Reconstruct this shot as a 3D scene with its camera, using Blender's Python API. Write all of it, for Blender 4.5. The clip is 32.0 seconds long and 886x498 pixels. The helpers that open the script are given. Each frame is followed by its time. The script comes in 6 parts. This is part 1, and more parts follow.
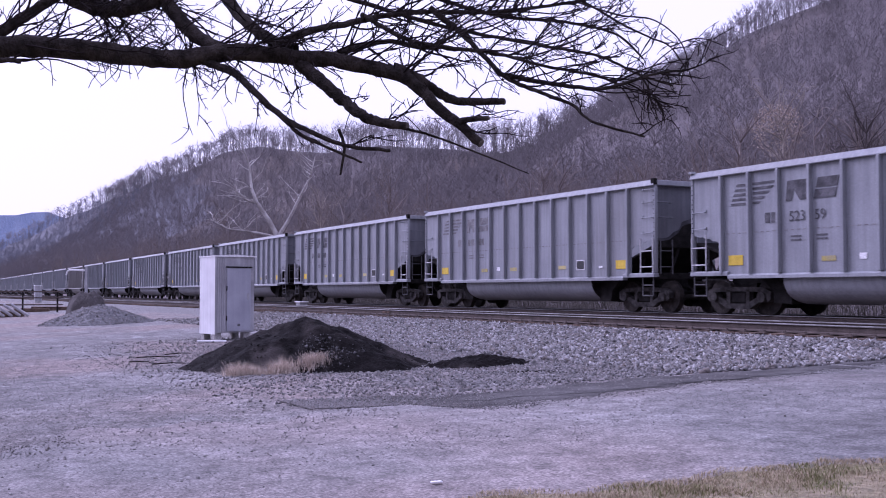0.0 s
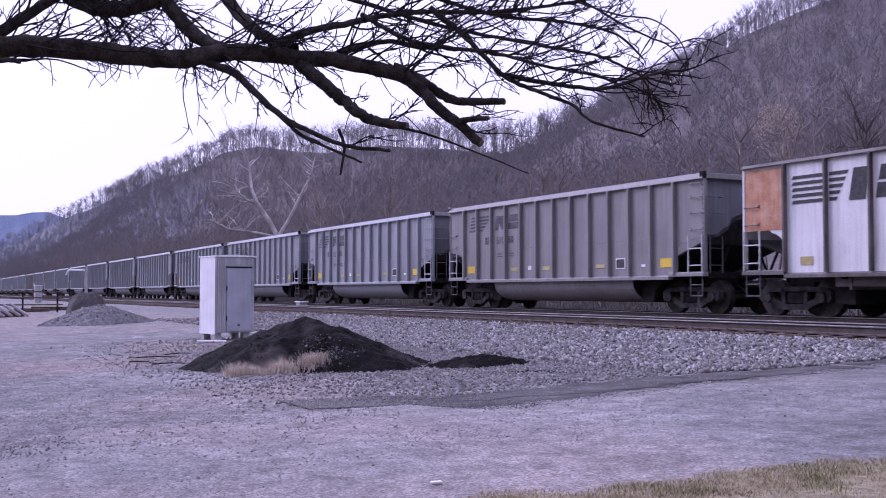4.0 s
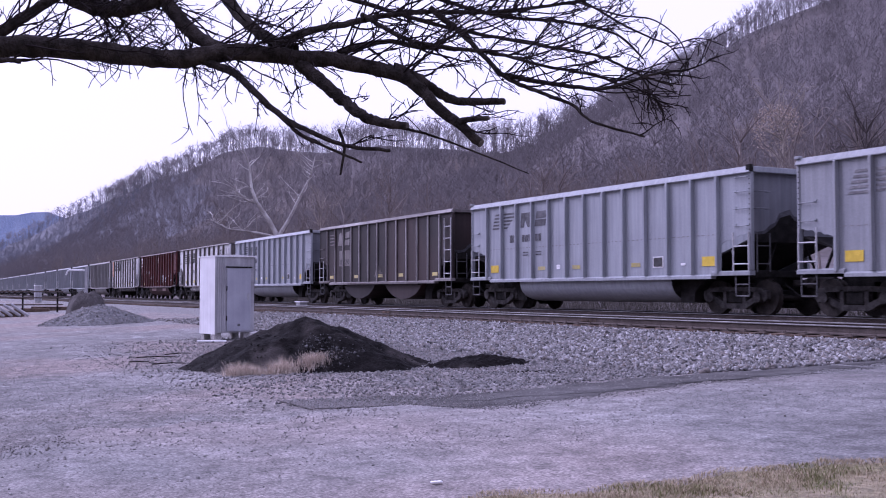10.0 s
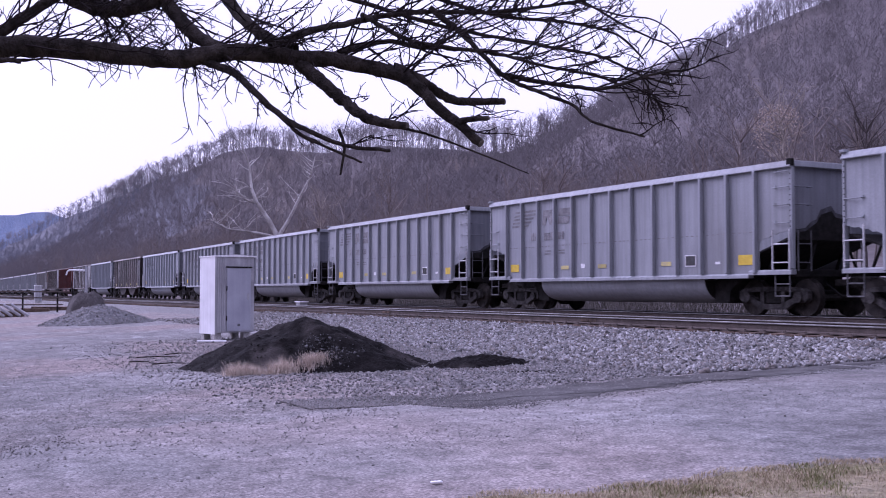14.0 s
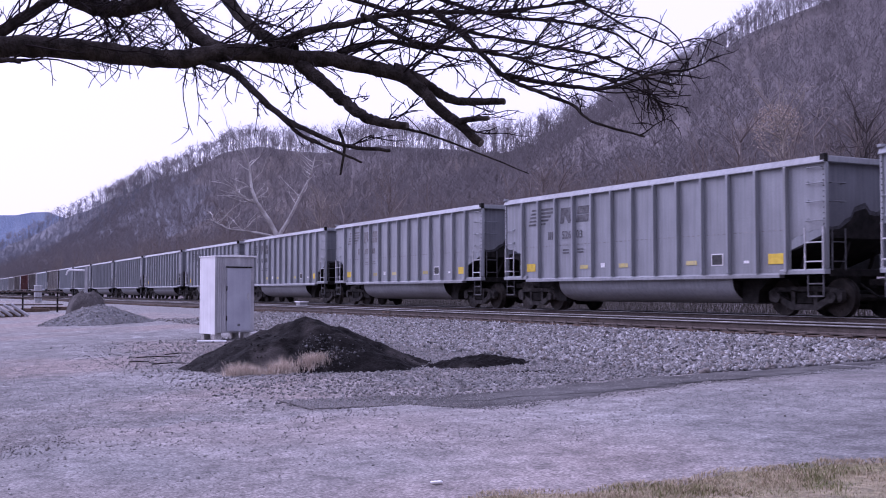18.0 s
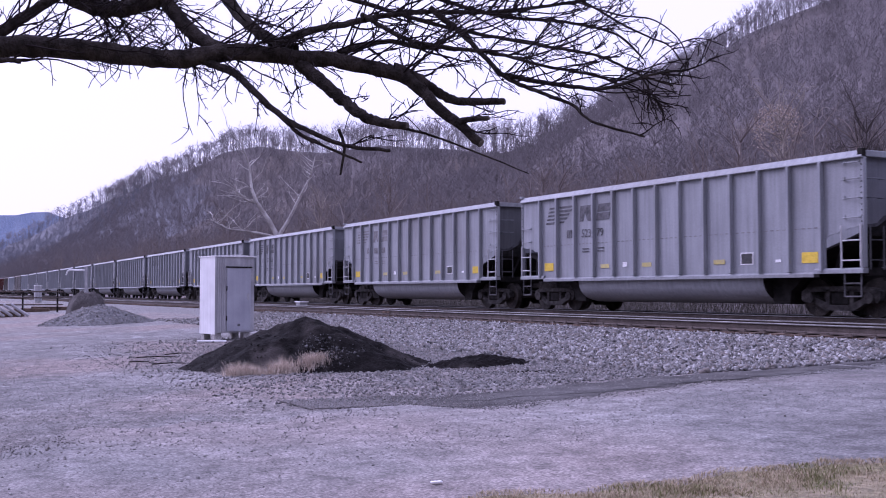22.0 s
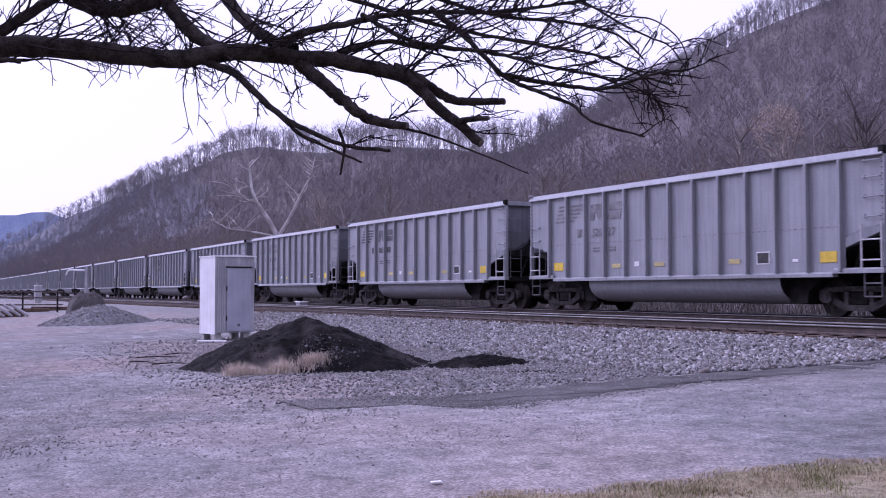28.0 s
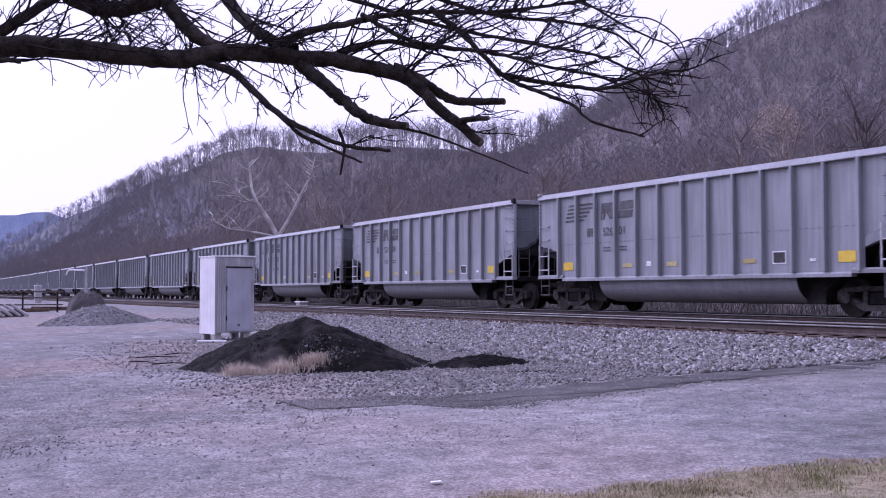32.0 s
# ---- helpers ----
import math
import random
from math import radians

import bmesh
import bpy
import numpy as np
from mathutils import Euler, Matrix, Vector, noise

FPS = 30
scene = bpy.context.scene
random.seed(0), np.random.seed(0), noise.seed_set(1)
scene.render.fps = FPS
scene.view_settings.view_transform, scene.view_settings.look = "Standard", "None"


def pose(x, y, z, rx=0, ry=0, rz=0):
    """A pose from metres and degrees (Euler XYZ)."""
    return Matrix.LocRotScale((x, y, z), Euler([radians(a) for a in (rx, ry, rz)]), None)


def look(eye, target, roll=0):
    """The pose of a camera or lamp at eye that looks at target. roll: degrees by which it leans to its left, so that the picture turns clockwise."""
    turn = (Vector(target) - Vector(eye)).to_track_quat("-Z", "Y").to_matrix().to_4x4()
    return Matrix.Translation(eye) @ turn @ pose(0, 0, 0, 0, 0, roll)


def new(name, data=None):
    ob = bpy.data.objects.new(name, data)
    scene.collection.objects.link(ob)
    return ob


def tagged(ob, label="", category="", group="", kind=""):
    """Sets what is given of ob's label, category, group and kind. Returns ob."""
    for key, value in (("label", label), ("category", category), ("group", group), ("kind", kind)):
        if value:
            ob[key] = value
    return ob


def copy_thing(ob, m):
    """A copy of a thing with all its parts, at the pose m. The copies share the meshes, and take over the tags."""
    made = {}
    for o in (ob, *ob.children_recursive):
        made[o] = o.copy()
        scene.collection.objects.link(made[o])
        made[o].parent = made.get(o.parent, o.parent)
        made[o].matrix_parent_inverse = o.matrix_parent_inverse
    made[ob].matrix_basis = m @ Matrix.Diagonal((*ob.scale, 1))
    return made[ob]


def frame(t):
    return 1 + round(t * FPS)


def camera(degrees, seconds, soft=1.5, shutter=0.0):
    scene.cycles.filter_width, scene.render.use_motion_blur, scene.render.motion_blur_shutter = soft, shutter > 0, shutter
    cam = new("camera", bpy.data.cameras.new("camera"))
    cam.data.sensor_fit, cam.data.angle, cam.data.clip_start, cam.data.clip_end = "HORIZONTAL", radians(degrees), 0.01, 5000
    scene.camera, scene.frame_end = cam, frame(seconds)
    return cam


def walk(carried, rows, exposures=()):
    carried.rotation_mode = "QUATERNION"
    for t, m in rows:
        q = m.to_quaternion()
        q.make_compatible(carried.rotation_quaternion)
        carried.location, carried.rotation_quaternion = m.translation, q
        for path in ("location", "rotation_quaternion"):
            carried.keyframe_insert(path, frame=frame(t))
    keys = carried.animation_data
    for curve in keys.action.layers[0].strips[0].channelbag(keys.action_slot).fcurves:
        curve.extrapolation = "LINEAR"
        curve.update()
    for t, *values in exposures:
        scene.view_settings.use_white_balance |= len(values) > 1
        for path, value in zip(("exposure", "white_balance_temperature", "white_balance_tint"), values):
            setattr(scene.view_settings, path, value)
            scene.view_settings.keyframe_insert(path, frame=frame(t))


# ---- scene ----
# ---- camera: stands still on the verge, looking along the line ----
EYE = Vector((0.0, 0.0, 1.5))
FWD = Vector((-0.885, 0.4657, 0.04))
cam = camera(44.85, 32.0, 1.0, 0.09)
CAM = look(EYE, EYE + FWD)
walk(cam, [(0.0, CAM), (32.0, CAM)], [(0.0, -0.16, 5245, 48), (32.0, -0.16, 5245, 48)])

# ---- light: flat overcast sky ----
world = bpy.data.worlds.new("overcast_sky")
scene.world = world
world.use_nodes = True
wn = world.node_tree
sky = wn.nodes.new("ShaderNodeTexSky")
sky.sky_type, sky.sun_disc = "NISHITA", False
sky.sun_elevation, sky.sun_rotation = radians(38), radians(241)
sky.dust_density, sky.air_density = 6.0, 1.0
cloud = wn.nodes.new("ShaderNodeMix")
cloud.data_type = "RGBA"
cloud.inputs["Factor"].default_value = 0.85
cloud.inputs["B"].default_value = (12.6, 12.6, 12.7, 1)
back = wn.nodes["Background"]
back.inputs["Strength"].default_value = 0.1
wn.links.new(sky.outputs["Color"], cloud.inputs["A"])
wn.links.new(cloud.outputs["Result"], back.inputs["Color"])
sun_data = bpy.data.lights.new("sun", "SUN")
sun_data.energy, sun_data.angle, sun_data.color = 3.0, radians(40), (1.0, 0.97, 0.93)
sun = new("sun", sun_data)
sun.matrix_world = look((-45, -25, 42), (0, 0, 0))


# ---- materials ----
def material(name, c1, c2, scale=6.0, rough=0.8, bump=0.3, fine=60.0, metal=0.0, streak=0.0, c3=None, patch=0.6, vary=0.1, grit=0.25, mid=None, spec=0.3, cells=None):
    """Two colours mixed by coarse noise, fine grain, optional third patch colour, vertical streaks, piece-to-piece variation."""
    m = bpy.data.materials.new(name)
    m.use_nodes = True
    t = m.node_tree
    n, l = t.nodes, t.links
    bsdf = n["Principled BSDF"]
    co = n.new("ShaderNodeTexCoord")
    info = n.new("ShaderNodeObjectInfo")
    shift = n.new("ShaderNodeVectorMath")
    shift.operation = "MULTIPLY_ADD"
    shift.inputs[1].default_value = (1, 1, 1)
    l.new(co.outputs["Object"], shift.inputs[0])
    ofs = n.new("ShaderNodeVectorMath")
    ofs.operation = "SCALE"
    ofs.inputs[0].default_value = (31, 17, 9)
    l.new(info.outputs["Random"], ofs.inputs["Scale"])
    l.new(ofs.outputs["Vector"], shift.inputs[2])
    big = n.new("ShaderNodeTexNoise")
    big.inputs["Scale"].default_value, big.inputs["Detail"].default_value = scale, 6
    small = n.new("ShaderNodeTexNoise")
    small.inputs["Scale"].default_value, small.inputs["Detail"].default_value = fine, 3
    l.new(shift.outputs["Vector"], big.inputs["Vector"])
    l.new(shift.outputs["Vector"], small.inputs["Vector"])
    ramp = n.new("ShaderNodeValToRGB")
    ramp.color_ramp.elements[0].position, ramp.color_ramp.elements[1].position = 0.35, 0.68
    ramp.color_ramp.elements[0].color, ramp.color_ramp.elements[1].color = (*c1, 1), (*c2, 1)
    l.new(big.outputs["Fac"], ramp.inputs["Fac"])
    col = ramp.outputs["Color"]
    if c3:
        wide = n.new("ShaderNodeTexNoise")
        wide.inputs["Scale"].default_value, wide.inputs["Detail"].default_value = scale * 0.23, 5
        l.new(shift.outputs["Vector"], wide.inputs["Vector"])
        step = n.new("ShaderNodeMapRange")
        step.inputs["From Min"].default_value, step.inputs["From Max"].default_value = patch - 0.08, patch + 0.08
        l.new(wide.outputs["Fac"], step.inputs["Value"])
        mix = n.new("ShaderNodeMix")
        mix.data_type = "RGBA"
        l.new(step.outputs["Result"], mix.inputs["Factor"])
        l.new(col, mix.inputs["A"])
        mix.inputs["B"].default_value = (*c3, 1)
        col = mix.outputs["Result"]
    if mid:
        mn = n.new("ShaderNodeTexNoise")
        mn.inputs["Scale"].default_value, mn.inputs["Detail"].default_value, mn.inputs["Roughness"].default_value = mid[0], 5, 0.7
        l.new(shift.outputs["Vector"], mn.inputs["Vector"])
        mr = n.new("ShaderNodeMapRange")
        mr.inputs["From Min"].default_value, mr.inputs["From Max"].default_value = 0.32, 0.68
        mr.inputs["To Min"].default_value, mr.inputs["To Max"].default_value = 1 - mid[1], 1 + mid[1]
        l.new(mn.outputs["Fac"], mr.inputs["Value"])
        mm = n.new("ShaderNodeVectorMath")
        mm.operation = "SCALE"
        l.new(col, mm.inputs[0])
        l.new(mr.outputs["Result"], mm.inputs["Scale"])
        col = mm.outputs["Vector"]
    if cells:
        vo = n.new("ShaderNodeTexVoronoi")
        vo.inputs["Scale"].default_value = cells[0]
        l.new(shift.outputs["Vector"], vo.inputs["Vector"])
        sp = n.new("ShaderNodeSeparateColor")
        l.new(vo.outputs["Color"], sp.inputs["Color"])
        vr = n.new("ShaderNodeMapRange")
        vr.inputs["To Min"].default_value, vr.inputs["To Max"].default_value = 1 - cells[1], 1 + cells[1]
        l.new(sp.outputs["Red"], vr.inputs["Value"])
        vm = n.new("ShaderNodeVectorMath")
        vm.operation = "SCALE"
        l.new(col, vm.inputs[0])
        l.new(vr.outputs["Result"], vm.inputs["Scale"])
        col = vm.outputs["Vector"]
    if streak:
        mp = n.new("ShaderNodeMapping")
        mp.inputs["Scale"].default_value = (9, 9, 0.5)
        l.new(shift.outputs["Vector"], mp.inputs["Vector"])
        st = n.new("ShaderNodeTexNoise")
        st.inputs["Scale"].default_value, st.inputs["Detail"].default_value = 1.0, 5
        l.new(mp.outputs["Vector"], st.inputs["Vector"])
        sr = n.new("ShaderNodeMapRange")
        sr.inputs["From Min"].default_value, sr.inputs["From Max"].default_value = 0.35, 0.75
        sr.inputs["To Min"].default_value, sr.inputs["To Max"].default_value = 1.0, 1.0 - streak
        l.new(st.outputs["Fac"], sr.inputs["Value"])
        sm = n.new("ShaderNodeVectorMath")
        sm.operation = "SCALE"
        l.new(col, sm.inputs[0])
        l.new(sr.outputs["Result"], sm.inputs["Scale"])
        col = sm.outputs["Vector"]
    gr = n.new("ShaderNodeMapRange")
    gr.inputs["From Min"].default_value, gr.inputs["From Max"].default_value = 0.3, 0.7
    gr.inputs["To Min"].default_value, gr.inputs["To Max"].default_value = 1 - grit, 1 + grit
    l.new(small.outputs["Fac"], gr.inputs["Value"])
    rv = n.new("ShaderNodeMapRange")
    rv.inputs["To Min"].default_value, rv.inputs["To Max"].default_value = 1 - vary, 1 + vary
    l.new(info.outputs["Random"], rv.inputs["Value"])
    mu = n.new("ShaderNodeMath")
    mu.operation = "MULTIPLY"
    l.new(gr.outputs["Result"], mu.inputs[0])
    l.new(rv.outputs["Result"], mu.inputs[1])
    fin = n.new("ShaderNodeVectorMath")
    fin.operation = "SCALE"
    l.new(col, fin.inputs[0])
    l.new(mu.outputs["Value"], fin.inputs["Scale"])
    l.new(fin.outputs["Vector"], bsdf.inputs["Base Color"])
    bsdf.inputs["Roughness"].default_value, bsdf.inputs["Metallic"].default_value = rough, metal
    bsdf.inputs["Specular IOR Level"].default_value = spec
    if bump:
        bp = n.new("ShaderNodeBump")
        bp.inputs["Strength"].default_value, bp.inputs["Distance"].default_value = bump, 0.02
        l.new(small.outputs["Fac"], bp.inputs["Height"])
        l.new(bp.outputs["Normal"], bsdf.inputs["Normal"])
    return m


def islands(name, colours, rough=0.85, spec=0.15):
    """Pieces of one mesh that each take a colour of the row at random, with some grain."""
    m = bpy.data.materials.new(name)
    m.use_nodes = True
    n, l = m.node_tree.nodes, m.node_tree.links
    bsdf = n["Principled BSDF"]
    geo = n.new("ShaderNodeNewGeometry")
    ramp = n.new("ShaderNodeValToRGB")
    while len(ramp.color_ramp.elements) < len(colours):
        ramp.color_ramp.elements.new(0.5)
    for i, c in enumerate(colours):
        ramp.color_ramp.elements[i].position = i / (len(colours) - 1)
        ramp.color_ramp.elements[i].color = (*c, 1)
    l.new(geo.outputs["Random Per Island"], ramp.inputs["Fac"])
    l.new(ramp.outputs["Color"], bsdf.inputs["Base Color"])
    bsdf.inputs["Roughness"].default_value = rough
    bsdf.inputs["Specular IOR Level"].default_value = spec
    return m


M_LOT = material("gravel_lot", (0.13, 0.127, 0.124), (0.215, 0.21, 0.207), 0.9, 0.95, 0.8, 34, c3=(0.2, 0.168, 0.155), patch=0.53, vary=0, grit=0.5, mid=(3.5, 0.45), cells=(30, 0.32))
M_ROAD = material("worn_road", (0.155, 0.152, 0.149), (0.225, 0.221, 0.217), 0.7, 0.9, 0.35, 45, c3=(0.213, 0.188, 0.179), patch=0.55, vary=0, grit=0.45, mid=(3.5, 0.4), cells=(34, 0.22))


def darker_end(m, y0, y1, depth, turn=1.1, wander=7.0):
    """Scales the base colour down to depth from y0 to y1, along a wandering edge."""
    n, l = m.node_tree.nodes, m.node_tree.links
    bsdf = n["Principled BSDF"]
    was = bsdf.inputs["Base Color"].links[0].from_socket
    co, sx, no = n.new("ShaderNodeTexCoord"), n.new("ShaderNodeSeparateXYZ"), n.new("ShaderNodeTexNoise")
    no.inputs["Scale"].default_value, no.inputs["Detail"].default_value = 0.9, 6
    l.new(co.outputs["Object"], sx.inputs[0])
    l.new(co.outputs["Object"], no.inputs["Vector"])
    add = n.new("ShaderNodeMath")
    add.operation = "MULTIPLY_ADD"
    add.inputs[1].default_value = wander
    l.new(no.outputs["Fac"], add.inputs[0])
    slant = n.new("ShaderNodeMath")
    slant.operation = "MULTIPLY_ADD"
    slant.inputs[1].default_value = turn
    l.new(sx.outputs["X"], slant.inputs[0])
    l.new(sx.outputs["Y"], slant.inputs[2])
    l.new(slant.outputs["Value"], add.inputs[2])
    mr = n.new("ShaderNodeMapRange")
    mr.inputs["From Min"].default_value, mr.inputs["From Max"].default_value = y0 + wander / 2, y1 + wander / 2
    mr.inputs["To Min"].default_value, mr.inputs["To Max"].default_value = 1.0, depth
    l.new(add.outputs["Value"], mr.inputs["Value"])
    sc = n.new("ShaderNodeVectorMath")
    sc.operation = "SCALE"
    l.new(was, sc.inputs[0])
    l.new(mr.outputs["Result"], sc.inputs["Scale"])
    l.new(sc.outputs["Vector"], bsdf.inputs["Base Color"])


darker_end(M_ROAD, -2.6, 2.2, 0.58)
# light falling off towards the left is painted into both ground colours
for m_ in (M_ROAD, M_LOT):
    darker_end(m_, 3.2, 0.2, 0.72, 0.0, 3.0)
M_TAR = material("grey_tar_band", (0.062, 0.06, 0.059), (0.105, 0.102, 0.1), 1.3, 0.95, 0.4, 45, vary=0, grit=0.3, mid=(3, 0.3), cells=(34, 0.15), spec=0.08)
M_SEAL = material("dark_tar_seam", (0.045, 0.044, 0.043), (0.08, 0.078, 0.076), 4, 0.95, 0.4, 45, vary=0, grit=0.3, spec=0.08)
M_BALLAST = material("ballast_bed", (0.1, 0.098, 0.095), (0.24, 0.235, 0.23), 9, 0.95, 1.0, 24, vary=0, grit=0.5)
M_CINDER = material("oily_ballast", (0.07, 0.058, 0.051), (0.145, 0.122, 0.108), 5, 0.95, 0.8, 22, vary=0, grit=0.4)
M_STONE = islands("ballast_stone", [(0.075, 0.074, 0.073), (0.145, 0.142, 0.14), (0.21, 0.207, 0.205), (0.165, 0.149, 0.14), (0.3, 0.295, 0.29)])
M_BALSTONE = islands("coarse_ballast_stone", [(0.04, 0.039, 0.038), (0.125, 0.122, 0.12), (0.2, 0.197, 0.195), (0.155, 0.135, 0.122), (0.25, 0.247, 0.245), (0.4, 0.395, 0.39)])
M_PEBBLE = islands("lot_pebble", [(0.12, 0.117, 0.115), (0.18, 0.176, 0.172), (0.21, 0.205, 0.201), (0.195, 0.176, 0.165), (0.25, 0.245, 0.24)])
M_SLAG = islands("slag_stone", [(0.04, 0.039, 0.04), (0.08, 0.079, 0.081), (0.17, 0.168, 0.17), (0.03, 0.029, 0.03)])
M_HILL = material("forest_floor", (0.118, 0.105, 0.107), (0.148, 0.133, 0.136), 0.05, 1.0, 0.0, 0.6, c3=(0.155, 0.13, 0.118), patch=0.58, vary=0)
# blue haze of the distance is mixed into the next two colours
M_FAR = material("hazed_wooded_ridge", (0.15, 0.19, 0.28), (0.19, 0.23, 0.32), 0.02, 1.0, 0, 0.2, vary=0)
M_MIDHILL = material("hazed_forest_floor", (0.12, 0.122, 0.14), (0.143, 0.147, 0.17), 0.02, 1.0, 0, 0.3, vary=0)
M_TURF = material("dry_turf", (0.12, 0.118, 0.055), (0.24, 0.2, 0.125), 2.6, 1.0, 0.6, 60, c3=(0.27, 0.225, 0.15), patch=0.56, vary=0, mid=(11, 0.45))
M_BLADE = islands("dry_blade", [(0.32, 0.258, 0.17), (0.42, 0.345, 0.24), (0.23, 0.212, 0.11), (0.37, 0.29, 0.205)])
M_GREEN = islands("green_blade", [(0.12, 0.135, 0.045), (0.18, 0.185, 0.075), (0.26, 0.235, 0.12), (0.1, 0.11, 0.04)])
M_STRAW = islands("straw_blade", [(0.5, 0.43, 0.35), (0.66, 0.58, 0.49), (0.44, 0.36, 0.29)])
M_WEED = islands("weed_blade", [(0.11, 0.1, 0.087), (0.13, 0.118, 0.103), (0.1, 0.092, 0.079), (0.145, 0.13, 0.114)])
M_COAL = material("coal_slack", (0.004, 0.0037, 0.0037), (0.014, 0.0125, 0.0125), 7, 0.75, 1.0, 30, c3=(0.045, 0.04, 0.038), patch=0.6, vary=0, spec=0.04)
M_LUMP = islands("coal_lump", [(0.004, 0.004, 0.004), (0.012, 0.012, 0.012), (0.02, 0.019, 0.018), (0.007, 0.007, 0.007), (0.06, 0.055, 0.052)], 0.8, 0.05)
M_PILE = material("gravel_heap", (0.09, 0.09, 0.093), (0.16, 0.16, 0.163), 5, 0.95, 0.9, 20, vary=0)
M_DIRT = material("dirt_heap", (0.055, 0.05, 0.049), (0.095, 0.087, 0.085), 3, 1.0, 0.8, 18, vary=0)
M_TIE = material("creosote_tie", (0.05, 0.035, 0.027), (0.16, 0.112, 0.082), 5, 0.95, 0.6, 40, vary=0.3, streak=0.3)
M_RAILTOP = material("polished_rail", (0.2, 0.197, 0.194), (0.28, 0.276, 0.272), 4, 0.5, 0.0, 40, metal=1.0, vary=0)
M_RUST = material("rusty_rail", (0.06, 0.047, 0.041), (0.1, 0.08, 0.07), 5, 0.9, 0.3, 50, vary=0.1)
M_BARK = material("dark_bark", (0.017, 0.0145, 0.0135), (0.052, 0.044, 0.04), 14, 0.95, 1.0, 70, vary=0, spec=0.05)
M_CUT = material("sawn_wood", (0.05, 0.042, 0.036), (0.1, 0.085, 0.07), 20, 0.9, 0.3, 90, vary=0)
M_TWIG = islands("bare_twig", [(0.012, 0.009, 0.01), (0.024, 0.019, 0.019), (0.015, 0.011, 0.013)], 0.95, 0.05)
M_WOOD = islands("bare_wood", [(0.12, 0.1, 0.092), (0.2, 0.17, 0.155), (0.16, 0.13, 0.12), (0.27, 0.24, 0.225), (0.11, 0.09, 0.083)])
# slope wood tones are lightened and cooled a little for haze
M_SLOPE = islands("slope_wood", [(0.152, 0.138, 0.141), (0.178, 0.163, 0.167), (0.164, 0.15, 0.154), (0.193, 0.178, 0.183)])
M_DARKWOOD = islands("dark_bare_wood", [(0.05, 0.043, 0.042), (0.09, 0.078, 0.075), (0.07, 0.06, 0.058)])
# ridge wood is paler still: haze over the crest put into its colour
M_RIDGE = islands("hazed_ridge_wood", [(0.2, 0.185, 0.19), (0.26, 0.243, 0.25), (0.23, 0.213, 0.218), (0.3, 0.28, 0.29)])
# bark tinted blue with distance haze
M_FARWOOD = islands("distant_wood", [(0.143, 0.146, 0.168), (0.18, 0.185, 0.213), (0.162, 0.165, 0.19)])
M_LEAF = islands("tan_dead_leaf", [(0.4, 0.33, 0.27), (0.5, 0.42, 0.35), (0.33, 0.26, 0.21), (0.46, 0.4, 0.33)])
M_WOOD2 = islands("pale_bare_wood", [(0.26, 0.23, 0.2), (0.36, 0.32, 0.28), (0.2, 0.17, 0.15)])
M_SYC = material("pale_sycamore_bark", (0.24, 0.22, 0.205), (0.55, 0.53, 0.51), 0.7, 0.9, 0.2, 8, vary=0)
M_WHITE = material("white_enamel", (0.72, 0.72, 0.73), (0.82, 0.82, 0.83), 2.5, 0.5, 0.04, 60, streak=0.12, vary=0.02, grit=0.03)
M_GALV = material("weathered_grey_sheet", (0.33, 0.33, 0.345), (0.45, 0.45, 0.465), 3, 0.6, 0.05, 50, streak=0.35, vary=0.04, grit=0.06)
M_DOOR = material("shaded_grey_door_paint", (0.33, 0.34, 0.385), (0.39, 0.4, 0.445), 2, 0.55, 0.04, 50, streak=0.12, vary=0.02, grit=0.04)
M_CONC = material("concrete_block", (0.3, 0.29, 0.28), (0.46, 0.45, 0.43), 6, 0.95, 0.5, 40)
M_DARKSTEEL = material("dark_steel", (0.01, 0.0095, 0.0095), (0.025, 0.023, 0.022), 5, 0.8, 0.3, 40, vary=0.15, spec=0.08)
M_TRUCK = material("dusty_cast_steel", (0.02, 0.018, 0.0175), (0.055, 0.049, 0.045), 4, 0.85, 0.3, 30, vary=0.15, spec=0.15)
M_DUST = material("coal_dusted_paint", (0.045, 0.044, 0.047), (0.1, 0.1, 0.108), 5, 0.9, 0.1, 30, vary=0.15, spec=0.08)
M_STEP = material("worn_step_iron", (0.055, 0.055, 0.058), (0.12, 0.12, 0.124), 6, 0.7, 0.0, 40, vary=0.1)
M_FRAME = material("dusty_side_frame", (0.022, 0.0205, 0.02), (0.07, 0.065, 0.062), 6, 0.85, 0.3, 30, vary=0.2, spec=0.15)
M_WHEEL = material("wheel_steel", (0.018, 0.016, 0.015), (0.05, 0.043, 0.038), 5, 0.7, 0.2, 30, vary=0.15, spec=0.15)
M_IRON = material("light_grab_iron", (0.4, 0.4, 0.41), (0.56, 0.56, 0.57), 6, 0.6, 0.0, 40, vary=0.1)
M_YELLOW = material("yellow_panel", (0.56, 0.39, 0.03), (0.68, 0.49, 0.05), 7, 0.6, 0.0, 40, vary=0.08, grit=0.1)
M_YFADE = material("faded_yellow_panel", (0.37, 0.33, 0.19), (0.5, 0.42, 0.12), 9, 0.7, 0.0, 40, vary=0.2, grit=0.15)
M_STICK = material("white_sticker", (0.6, 0.6, 0.6), (0.75, 0.75, 0.75), 9, 0.6, 0.0, 40, vary=0.1)
M_INK = material("black_sticker", (0.03, 0.03, 0.03), (0.06, 0.06, 0.06), 9, 0.7, 0.0, 40)
